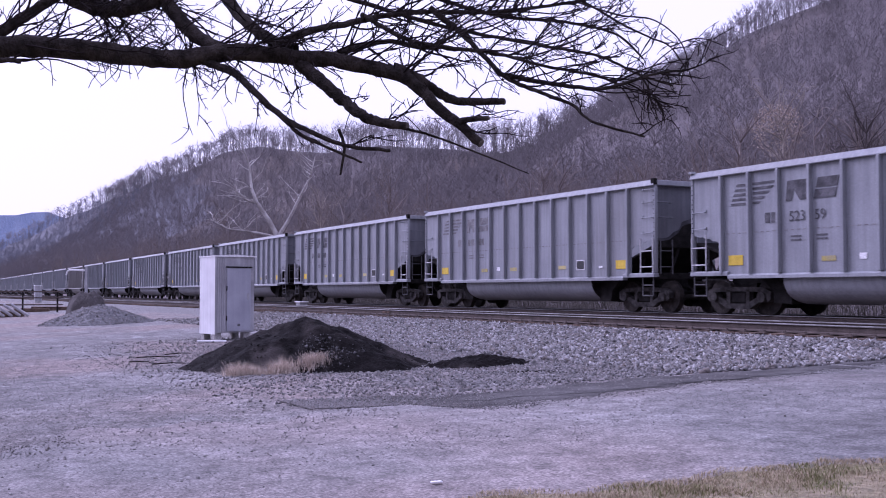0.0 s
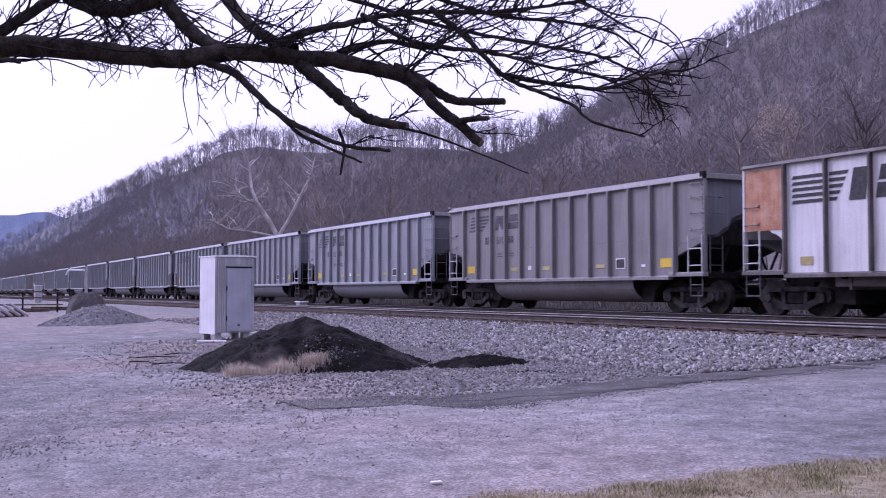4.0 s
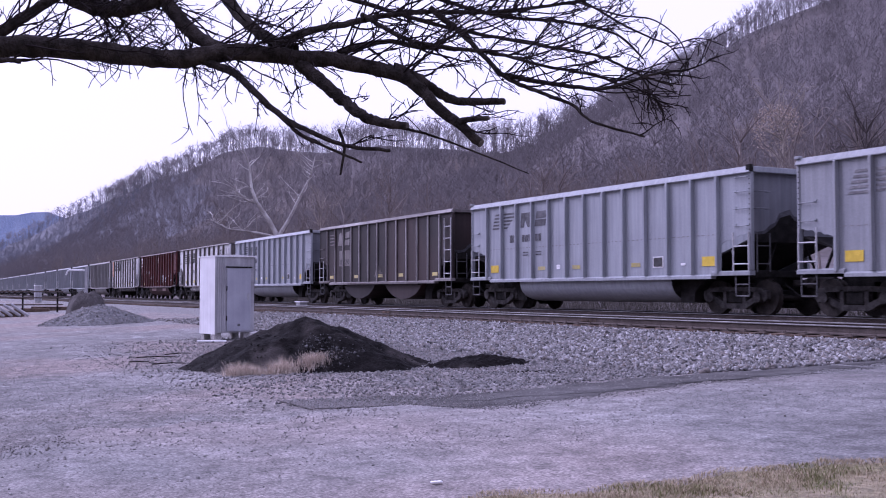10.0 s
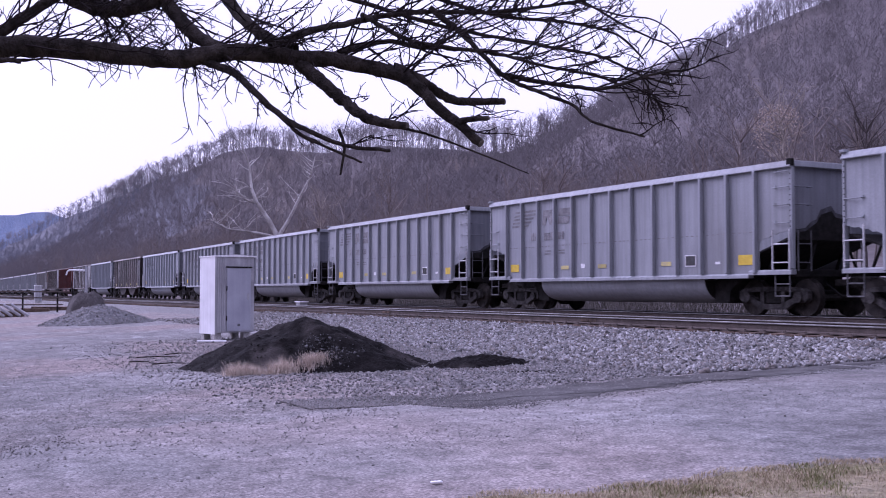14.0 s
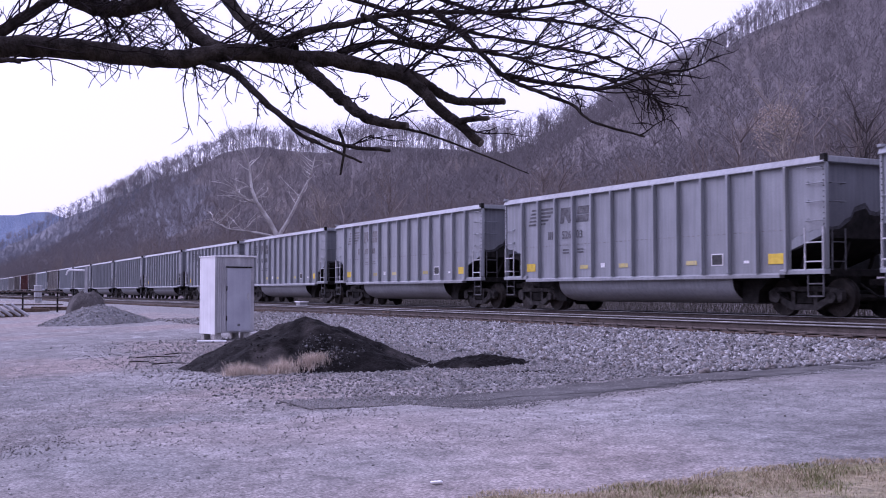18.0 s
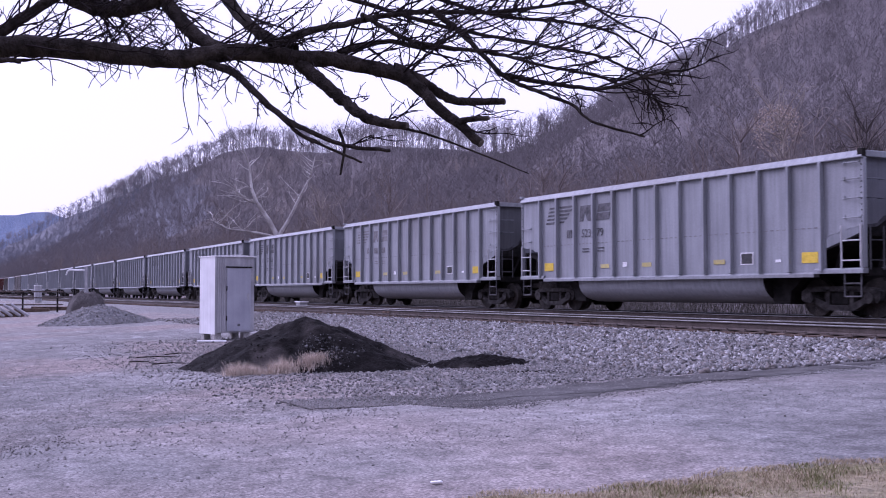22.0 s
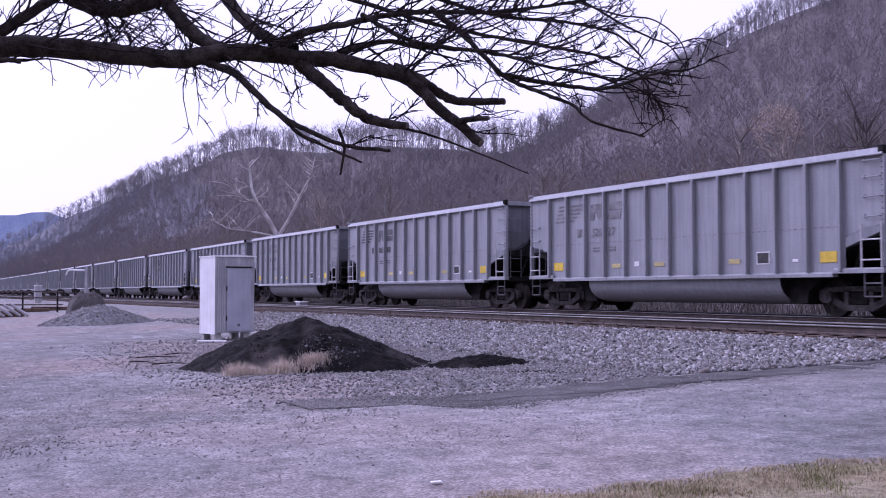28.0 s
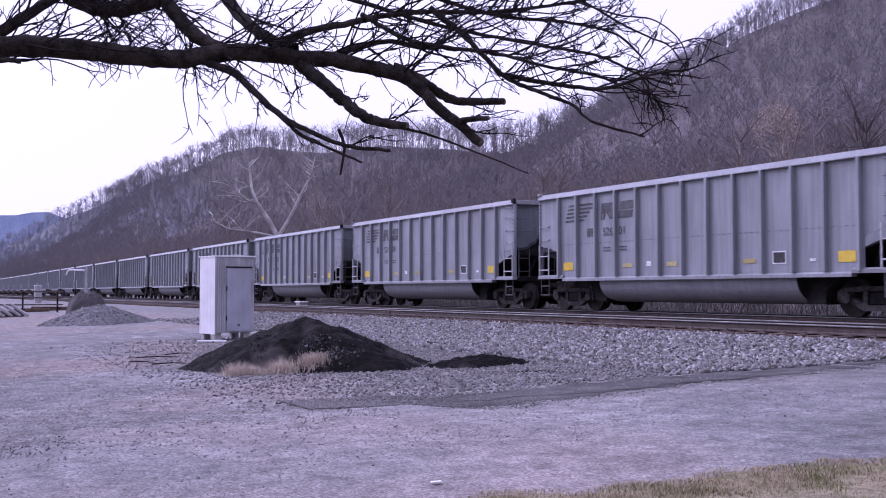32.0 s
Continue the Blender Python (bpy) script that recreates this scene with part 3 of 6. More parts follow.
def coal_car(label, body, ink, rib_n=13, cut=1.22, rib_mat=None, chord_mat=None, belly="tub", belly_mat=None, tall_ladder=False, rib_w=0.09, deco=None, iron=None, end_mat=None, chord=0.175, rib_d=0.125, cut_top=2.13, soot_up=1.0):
    iron = iron or M_IRON
    car = tagged(new("coal_car"), label, "coal car", "coal train")
    rib_mat, chord_mat, belly_mat = rib_mat or body, chord_mat or body, belly_mat or body
    k = HALF - cut
    for s in (-1, 1):
        part("side_wall", side_sheet(s, cut, ze=cut_top), body, car)
        part("top_chord", prism(B(), [(s * 1.52, 3.85), (s * 1.585, 3.85), (s * 1.675, 3.87 - chord), (s * 1.67, 3.85 - chord), (s * 1.52, 3.85 - chord)], -HALF, HALF), chord_mat, car)
        part("side_sill", prism(B(), [(s * 1.48, 1.075), (s * 1.6, 1.075), (s * 1.665, 1.03), (s * 1.665, 0.955), (s * 1.48, 0.955)], -HALF + 1.45, HALF - 1.45), chord_mat, car)
        for e in (-1, 1):
            part("end_side_sill", prism(B(), [(s * 1.48, 1.16), (s * 1.6, 1.16), (s * 1.66, 1.12), (s * 1.66, 1.035), (s * 1.48, 1.035)], *sorted((e * (HALF - 1.45), e * HALF))), chord_mat, car)
        y0, y1 = sorted((s * SIDE, s * (SIDE + rib_d)))
        first = None
        for x in ribs(rib_n, cut):
            if first is None:
                first = part("rib", box(B(), -rib_w / 2, rib_w / 2, y0, y1, 1.078, 3.848 - chord, 0.012), rib_mat, car)
                first.location.x = x
            else:
                share("rib", first, car, pose(x, 0, 0))
    for e in (-1, 1):
        x0, x1 = sorted((e * (HALF - 0.18), e * (HALF - 0.15)))
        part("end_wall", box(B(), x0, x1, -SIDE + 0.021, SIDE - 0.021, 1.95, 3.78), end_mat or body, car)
        x0, x1 = sorted((e * (HALF - 0.2), e * (HALF + 0.02)))
        part("end_chord", box(B(), x0, x1, -SIDE + 0.061, SIDE - 0.061, 3.84 - chord * 0.85, 3.84, 0.012), chord_mat, car)
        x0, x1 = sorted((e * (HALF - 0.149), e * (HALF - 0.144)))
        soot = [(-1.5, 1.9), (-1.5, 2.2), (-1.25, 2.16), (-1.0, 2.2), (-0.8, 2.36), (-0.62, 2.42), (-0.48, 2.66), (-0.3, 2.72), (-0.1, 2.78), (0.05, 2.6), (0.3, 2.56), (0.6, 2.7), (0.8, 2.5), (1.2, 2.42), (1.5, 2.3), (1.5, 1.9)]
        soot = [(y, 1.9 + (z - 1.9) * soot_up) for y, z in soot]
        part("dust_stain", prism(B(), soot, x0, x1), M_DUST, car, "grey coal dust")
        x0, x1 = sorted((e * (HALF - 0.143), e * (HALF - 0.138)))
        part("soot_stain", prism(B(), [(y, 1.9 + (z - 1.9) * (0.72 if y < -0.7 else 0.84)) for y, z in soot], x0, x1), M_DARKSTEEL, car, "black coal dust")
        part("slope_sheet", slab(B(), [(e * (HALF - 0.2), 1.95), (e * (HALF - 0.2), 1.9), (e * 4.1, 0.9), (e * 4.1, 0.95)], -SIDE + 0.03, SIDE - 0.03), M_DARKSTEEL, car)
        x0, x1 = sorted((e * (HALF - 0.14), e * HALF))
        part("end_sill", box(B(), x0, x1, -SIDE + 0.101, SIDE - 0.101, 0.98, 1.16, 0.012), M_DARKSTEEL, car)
        bm = box(B(), *sorted((e * 4.2, e * (HALF - 0.15))), -0.28, 0.28, 0.72, 1.0, 0.01)
        for s in (-1, 1):
            rod(bm, (e * (HALF - 0.2), s * 0.9, 1.1), (e * (HALF - 0.25), s * 0.5, 1.93), 0.04, 6)
            rod(bm, (e * (HALF - 1.2), s * 1.2, 1.1), (e * (HALF - 1.0), s * 1.2, 1.62), 0.05, 6)
        part("draft_sill", bm, M_DARKSTEEL, car)
        part("coupler", box(box(B(), *sorted((e * (HALF - 0.1), e * 7.95)), -0.09, 0.09, 0.76, 0.92, 0.02), *sorted((e * 7.75, e * 8.01)), -0.17, 0.17, 0.7, 0.98, 0.04), M_TRUCK, car)
        bm = B()
        rod(bm, (e * (HALF - 0.1), -0.35, 0.8), (e * (HALF + 0.35), -0.3, 0.5), 0.03, 6)
        rod(bm, (e * (HALF + 0.35), -0.3, 0.5), (e * 8.0, -0.2, 0.45), 0.03, 6)
        part("brake_hose", bm, M_DARKSTEEL, car)
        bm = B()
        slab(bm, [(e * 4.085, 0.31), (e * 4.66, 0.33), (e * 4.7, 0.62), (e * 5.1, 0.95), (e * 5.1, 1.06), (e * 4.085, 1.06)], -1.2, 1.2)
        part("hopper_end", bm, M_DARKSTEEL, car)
        for s in (-1,):
            yo = s * (SIDE + 0.015)
            x0, x1 = sorted((e * (HALF - 0.07), e * (HALF + 0.01)))
            y0, y1 = sorted((s * (SIDE - 0.08), s * (SIDE + 0.03)))
            part("corner_post", box(B(), x0, x1, y0, y1, 1.17, 3.848 - chord, 0.01), body, car)
            tall = tall_ladder and e > 0
            top = 3.5 if tall else 2.15
            for xo in (0.06, 0.62):
                part("ladder_stile", rod(B(), (e * (HALF - xo), yo + s * 0.05, 1.15), (e * (HALF - xo), yo + s * 0.05, top), 0.024, 6), iron, car)
            first = None
            for z in np.arange(1.33, top, 0.46):
                bm = rod(B(), (e * (HALF - 0.06), yo + s * 0.055, 0), (e * (HALF - 0.62), yo + s * 0.055, 0), 0.018, 6) if first is None else None
                if first is None:
                    first = part("rung", bm, iron, car)
                    first.location.z = z
                else:
                    share("rung", first, car, pose(0, 0, z))
            bm = B()
            for xo in (0.1, 0.58):
                rod(bm, (e * (HALF - xo), yo, 1.1), (e * (HALF - xo), yo, 0.5), 0.02, 6)
            for z in (0.5, 0.8):
                rod(bm, (e * (HALF - 0.1), yo, z), (e * (HALF - 0.58), yo, z), 0.02, 6)
            part("stirrup_step", bm, M_STEP, car)
            # short ladder on the end, over the coupler
            xe = e * (HALF + 0.015)
            for yy in (1.42, 0.98):
                part("end_ladder_stile", rod(B(), (xe, s * yy, 1.12), (xe, s * yy, 2.12), 0.02, 6), M_STEP, car)
            for z in (1.33, 1.79):
                part("end_rung", rod(B(), (xe, s * 1.42, z), (xe, s * 0.98, z), 0.016, 6), M_STEP, car)
            if not tall:
                first = None
                for z in ((2.31, 2.76, 3.2, 3.58) if e > 0 else (2.3, 2.75)):
                    if first is None:
                        bm = rod(B(), (e * (HALF - 0.1), yo + s * 0.06, 0), (e * (HALF - 0.56), yo + s * 0.06, 0), 0.014, 6)
                        box(bm, *sorted((e * (HALF - 0.59), e * (HALF - 0.54))), *sorted((s * SIDE, s * (SIDE + 0.03))), 0.01, 0.06)
                        for xo in (0.1, 0.56):
                            rod(bm, (e * (HALF - xo), s * SIDE, 0), (e * (HALF - xo), yo + s * 0.06, 0), 0.016, 5)
                        first = part("grab_iron", bm, chord_mat if iron is M_IRON else iron, car)
                        first.location.z = z
                    else:
                        share("grab_iron", first, car, pose(0, 0, z))
                first = None
                for z in (2.76, 3.2):
                    if first is None:
                        xe = e * (HALF + 0.03)
                        bm = rod(B(), (xe, s * 0.95, 0), (xe, s * 1.42, 0), 0.016, 6)
                        rod(bm, (e * (HALF - 0.16), s * 0.95, 0), (xe, s * 0.95, 0), 0.016, 5)
                        rod(bm, (e * (HALF - 0.16), s * 1.42, 0), (xe, s * 1.42, 0), 0.016, 5)
                        first = part("end_grab_iron", bm, end_mat or body, car)
                        first.location.z = z
                    else:
                        share("end_grab_iron", first, car, pose(0, 0, z))
    part("floor_sheet", box(B(), -4.2, 4.2, -1.5, 1.5, 1.1, 1.13), M_DARKSTEEL, car)
    half = [(1.5, 1.05)] + [(1.5 * math.cos(a) ** 0.55, 0.92 - 0.63 * math.sin(a)) for a in np.linspace(0, 1.46, 13)]
    if belly == "tub":
        pts = [(-y, z) for y, z in half] + [(y, z) for y, z in half[::-1]]
        part("belly_tub", prism(B(), pts, -4.05, 4.05), belly_mat, car, smooth=False)
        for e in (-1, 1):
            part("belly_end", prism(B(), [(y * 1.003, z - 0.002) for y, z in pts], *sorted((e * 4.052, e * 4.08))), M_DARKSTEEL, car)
    elif belly == "flat":
        part("belly_box", box(B(), -4.5, 4.5, -1.42, 1.42, 0.72, 1.08, 0.03), belly_mat, car)
        first = None
        for x in np.arange(-4.0, 4.1, 1.15):
            if first is None:
                first = part("belly_stiffener", box(B(), -0.03, 0.03, -1.45, 1.45, 0.66, 1.08), belly_mat, car)
                first.location.x = float(x)
            else:
                share("belly_stiffener", first, car, pose(float(x), 0, 0))
    else:
        for c in (-2.5, 2.4):
            pts = [(c + 1.95 * math.cos(a), 1.08 - 0.78 * math.sin(a) ** 1.3) for a in np.linspace(0, math.pi, 15)]
            part("belly_hopper", slab(B(), pts, -1.45, 1.45), belly_mat, car)
    part("brake_cylinder", rod(rod(B(), (5.1, 0.9, 0.85), (5.7, 0.9, 0.85), 0.14, 12), (3.0, 1.1, 0.6), (5.2, 0.9, 0.8), 0.03, 6), M_DARKSTEEL, car)
    for x in (-6.1, 6.1):
        truck(car, x)
    if deco:
        deco(car, ribs(rib_n, cut))
    return car


def px(r, i, f):
    """Across panel i (between rib i and rib i + 1, the first rib being 1), f from 0 to 1."""
    return r[i - 1] + (r[i] - r[i - 1]) * f


def grey_marks(ink, strong=True):
    def deco(car, r):
        # horse-mane stripes and block mark stand as plain shapes
        for j in range(5):
            z = 2.85 + j * 0.122
            decal("stripe", car, 0, 0, 0, 0, ink, pts=[(r[0] + 0.3 + 0.05 * j, z), (px(r, 2, -0.05), z), (px(r, 2, -0.05), z + 0.062), (r[0] + 0.34 + 0.05 * j, z + 0.062)])
        for j in range(5):
            z = 2.85 + j * 0.122
            w = px(r, 2, 0.09)
            decal("stripe", car, 0, 0, 0, 0, ink, pts=[(w, z), (w + 0.22 + 0.15 * j, z), (w + 0.28 + 0.15 * j, z + 0.062), (w, z + 0.062)])
        a = px(r, 3, 0.2)
        decal("mark_block", car, 0, 0, 0, 0, ink, pts=[(a, 2.84), (a + 0.2, 2.84), (a + 0.27, 3.12), (a + 0.46, 2.84), (a + 0.68, 2.84), (a + 0.78, 3.34), (a + 0.06, 3.34)])
        b = px(r, 4, 0.08)
        decal("mark_block", car, 0, 0, 0, 0, ink, pts=[(b, 2.84), (b + 0.66, 2.84), (b + 0.72, 3.06), (b + 0.06, 3.06)])
        decal("mark_block", car, 0, 0, 0, 0, ink, pts=[(b + 0.08, 3.1), (b + 0.73, 3.1), (b + 0.79, 3.34), (b + 0.14, 3.34)])
        # stencilled data too small to read
        for i, f, z in ((3, 0.35, 1.95), (3, 0.35, 1.86), (4, 0.15, 1.95), (4, 0.15, 1.86)):
            decal("stencil_bar", car, px(r, i, f), px(r, i, f) + 0.34, z, z + 0.04, ink)
        bm = B()
        for i in range(1, 13):
            for j in range(4):
                x = px(r, i, 0.14 + 0.2 * j)
                slab(bm, [(x, 2.12), (x + 0.1, 2.12), (x + 0.1, 2.145), (x, 2.145)], -1.588, -1.58)
        tagged(part("weld_seam", bm, M_SEAM, car), kind="stuff")
        bm = B()
        for e in (-1, 1):
            for z in np.arange(2.2, 3.6, 0.13):
                box(bm, e * (HALF - 0.05) - 0.012, e * (HALF - 0.05) + 0.012, -SIDE - 0.04, -SIDE - 0.025, z, z + 0.03)
        tagged(part("bolt_row", bm, M_DARKSTEEL, car), kind="stuff")
        # dark block paints the shade on the top chord's end face
        part("corner_cap", box(B(), HALF - 0.13, HALF + 0.026, -SIDE - 0.074, -SIDE + 0.05, 3.7, 3.885, 0.01), M_DARKSTEEL, car)
        part("corner_plate", box(B(), -HALF - 0.03, -HALF + 0.12, -SIDE - 0.09, -SIDE + 0.05, 3.83, 3.9, 0.01), M_GREY, car)
        decal("reflector", car, px(r, 1, 0.2), px(r, 1, 0.72), 1.3, 1.56, M_YELLOW)
        decal("reflector", car, px(r, 12, 0.35), px(r, 12, 0.85), 1.3, 1.56, M_YELLOW)
        for i in (4, 6, 9):
            decal("reflector", car, px(r, i, 0.3), px(r, i, 0.72), 1.34, 1.46, M_YFADE)
        decal("sticker", car, px(r, 5, 0.4), px(r, 5, 0.6), 1.36, 1.5, M_STICK)
        st = decal("sticker", car, px(r, 10, 0.3), px(r, 10, 0.75), 1.3, 1.62, M_STICK)
        decal("sticker_print", st, px(r, 10, 0.335), px(r, 10, 0.715), 1.33, 1.59, M_INK, y=-1.6)
        decal("sticker", car, px(r, 11, 0.5), px(r, 11, 0.68), 1.34, 1.41, M_STICK)
    return deco


# darker grey for the ends: their shade is put into it, besides soot
M_SOOTSHADE = paint("shaded_sooty_end_paint", (0.15, 0.157, 0.175), (0.2, 0.208, 0.228), (0.11, 0.113, 0.12), 0.3, 0.58)
M_SEAM = material("seam_dirt", (0.16, 0.155, 0.16), (0.26, 0.255, 0.26), 5, 0.8, 0.0, 30, vary=0.1)
M_GREY = paint("grey_car_paint", (0.26, 0.273, 0.291), (0.306, 0.321, 0.34), (0.229, 0.235, 0.244))
M_GREYB = paint("pale_grey_car_paint", (0.29, 0.31, 0.335), (0.335, 0.357, 0.38), (0.25, 0.264, 0.278))
M_GREYD = paint("dull_grey_car_paint", (0.22, 0.212, 0.208), (0.26, 0.252, 0.248), (0.18, 0.17, 0.163))
M_INKF = material("faded_mark_paint", (0.125, 0.122, 0.127), (0.235, 0.23, 0.236), 5, 0.8, 0.0, 25, vary=0.1)
M_INKS = material("dark_mark_paint", (0.055, 0.055, 0.06), (0.13, 0.13, 0.14), 5, 0.8, 0.0, 25, vary=0.1)
M_RED = paint("oxide_red_paint", (0.088, 0.022, 0.02), (0.125, 0.034, 0.03), (0.07, 0.027, 0.026), 0.45, 0.55)
M_REDD = paint("grimy_red_paint", (0.045, 0.014, 0.013), (0.07, 0.022, 0.02), (0.03, 0.014, 0.013), 0.45, 0.55)
M_BROWN = paint("dark_brown_paint", (0.014, 0.011, 0.0108), (0.024, 0.0175, 0.0168), (0.042, 0.026, 0.0245), 0.35, 0.55)
M_BRIB = paint("chalky_rib_paint", (0.17, 0.155, 0.148), (0.29, 0.27, 0.257), (0.09, 0.075, 0.07), 0.45, 0.55)
M_CREAM = paint("chalky_white_paint", (0.56, 0.56, 0.56), (0.68, 0.68, 0.68), (0.47, 0.45, 0.44), 0.22, 0.64)
M_PRIMER = paint("bare_primer_paint", (0.3, 0.215, 0.185), (0.42, 0.32, 0.285), (0.24, 0.16, 0.14), 0.2, 0.6)
M_RIBW = paint("worn_white_rib_paint", (0.32, 0.3, 0.29), (0.48, 0.46, 0.445), (0.12, 0.1, 0.095), 0.35, 0.58)
M_GRIME = paint("grimy_rib_paint", (0.09, 0.078, 0.073), (0.19, 0.17, 0.16), (0.06, 0.05, 0.047), 0.4)


def squiggle(car, x, z, w, h, loops, mat):
    """A sprayed scrawl: one looping stroke, w wide and h high."""
    bm = B()
    t = np.linspace(0, 1, int(14 * loops) + 4)
    X = x + w * (t + 0.09 * np.sin(2 * math.pi * loops * t + 1.2))
    Z = z + h * (0.5 + (0.36 + 0.14 * np.sin(7 * t + w)) * np.sin(2 * math.pi * loops * t))
    for i in range(len(t) - 1):
        d = Vector((X[i + 1] - X[i], 0, Z[i + 1] - Z[i]))
        q = Vector((-d.z, 0, d.x)).normalized() * 0.028
        e = d.normalized() * 0.01
        a, b = Vector((X[i], 0, Z[i])) - e, Vector((X[i + 1], 0, Z[i + 1])) + e
        slab(bm, [(v.x, v.z) for v in (a - q, b - q, b + q, a + q)], -1.59 - 0.0003 * i, -1.584)
    return part("scrawl", bm, mat, car)


def red_marks(car, r):
    # rounded white device and plain bar
    for j in range(3):
        q = 0.14 + 0.11 * j
        pts = [(-6.75 + q * math.cos(a), 3.12 + q * math.sin(a)) for a in np.linspace(0.4, 3.3, 9)] + [(-6.75 + (q + 0.06) * math.cos(a), 3.12 + (q + 0.06) * math.sin(a)) for a in np.linspace(3.3, 0.4, 9)]
        decal("mark_ring", car, 0, 0, 0, 0, M_STICK, pts=pts)
    decal("mark_bar", car, -7.2, -6.45, 2.86, 2.94, M_STICK)
    decal("mark_bar", car, -7.2, -6.5, 2.74, 2.8, M_STICK)
    decal("name_bar", car, -7.2, -6.4, 3.5, 3.6, M_STICK)
    for t, i, f in (("50", 1, 0.3), ("74", 2, 0.22), ("61", 3, 0.32)):
        lettering(car, t, px(r, i, f), 2.22, 0.38, M_STICK, label="white stencilled digits")
    decal("stencil_bar", car, px(r, 2, 0.25), px(r, 2, 0.8), 2.72, 2.98, M_GRIME)
    decal("reflector", car, -5.9, -5.45, 1.24, 1.4, M_YFADE)
    decal("reflector", car, px(r, 6, 0.35), px(r, 6, 0.85), 1.27, 1.38, M_YELLOW)
    decal("patch", car, px(r, 7, 0.15), px(r, 7, 0.95), 3.05, 3.5, M_PRIMER, label="bare primer patch")
    decal("patch", car, px(r, 8, 0.1), px(r, 8, 0.95), 1.25, 1.95, M_BROWN)
    decal("patch", car, px(r, 4, 0.45), px(r, 5, 0.2), 1.25, 2.0, M_BROWN)
    squiggle(car, px(r, 4, 0.3), 1.35, 0.42, 0.62, 1.5, M_STICK)
    squiggle(car, px(r, 5, 0.1), 1.8, 0.62, 0.22, 3.5, M_GRIME)
    squiggle(car, px(r, 9, 0.08), 1.42, 0.78, 0.62, 4.5, M_STICK)
    squiggle(car, px(r, 6, 0.9), 1.4, 0.16, 0.26, 1.0, M_STICK)
    st = decal("sticker", car, px(r, 10, 0.2), px(r, 10, 0.85), 1.42, 1.78, M_STICK)
    decal("sticker_print", st, px(r, 10, 0.27), px(r, 10, 0.78), 1.48, 1.72, M_INK, y=-1.6)
    decal("stencil_bar", car, px(r, 11, 0.2), px(r, 11, 0.8), 1.86, 1.93, M_STICK)
    for z in (1.75, 1.88, 2.0):
        decal("stencil_bar", car, px(r, 12, 0.25), px(r, 12, 0.75), z, z + 0.07, M_GRIME)
    lettering(car, "6528", px(r, 12, 0.22), 1.5, 0.18, M_STICK)
    for x, w in ((-1.75, 0.95), (2.4, 0.62)):
        decal("belly_patch", car, x - w, x + w, 0.72, 0.92, M_PRIMER, y=-1.514, label="bleached patch")


def top_marks(orange):
    def deco(car, r):
        for j in range(5):
            z = 2.75 + j * 0.15
            decal("stripe", car, 0, 0, 0, 0, M_INK, pts=[(r[0] + 0.2, z), (px(r, 2, -0.06), z), (px(r, 2, -0.06), z + 0.08), (r[0] + 0.25, z + 0.08)])
            decal("stripe", car, 0, 0, 0, 0, M_INK, pts=[(px(r, 2, 0.06), z), (px(r, 2, 0.06) + 0.2 + 0.08 * j, z), (px(r, 2, 0.06) + 0.25 + 0.08 * j, z + 0.08), (px(r, 2, 0.06), z + 0.08)])
        a = px(r, 2, 0.5)
        decal("mark_block", car, 0, 0, 0, 0, M_INK, pts=[(a, 2.72), (a + 0.46, 2.72), (a + 0.58, 3.46), (a + 0.14, 3.46)])
        b = px(r, 3, 0.08)
        decal("mark_block", car, 0, 0, 0, 0, M_INK, pts=[(b, 2.72), (b + 0.54, 2.72), (b + 0.64, 3.06), (b + 0.06, 3.06)])
        decal("mark_block", car, 0, 0, 0, 0, M_INK, pts=[(b + 0.08, 3.12), (b + 0.6, 3.12), (b + 0.7, 3.46), (b + 0.16, 3.46)])
        if not orange:
            for t, i, f in (("29", 2, 0.56), ("898", 3, 0.1)):
                lettering(car, t, px(r, i, f), 1.98, 0.34, M_INKS if i == 2 else M_INKF, label="stencilled digits")
            decal("stencil_bar", car, px(r, 2, 0.56), px(r, 2, 0.9), 2.42, 2.62, M_INKF)
        n = len(r) - 1
        lettering(car, "TOP", px(r, n, 0.1), 3.12, 0.5, M_INK, slant=0.25)
        lettering(car, "GON", px(r, n, 0.1), 2.68, 0.5, M_INK, slant=0.25)
        for i, f in ((1, 0.35), (3, 0.3), (5, 0.3), (7, 0.3)):
            decal("reflector", car, px(r, i, f), px(r, i, f) + 0.4, 1.26, 1.46, M_YFADE)
        decal("reflector", car, px(r, n, 0.5), px(r, n, 0.92), 1.36, 1.66, M_YELLOW)
        st = decal("sticker", car, px(r, n - 1, 0.25), px(r, n - 1, 0.85), 1.26, 1.6, M_STICK)
        decal("sticker_print", st, px(r, n - 1, 0.3), px(r, n - 1, 0.8), 1.42, 1.56, M_INK, y=-1.6)
        for z in (1.86, 1.98):
            decal("stencil_bar", car, px(r, n, 0.2), px(r, n, 0.8), z, z + 0.04, M_INKF)
        if orange:
            decal("patch", car, -7.25, -5.95, 2.15, 3.7, M_ORANGE, label="rust-orange end panel")
    return deco


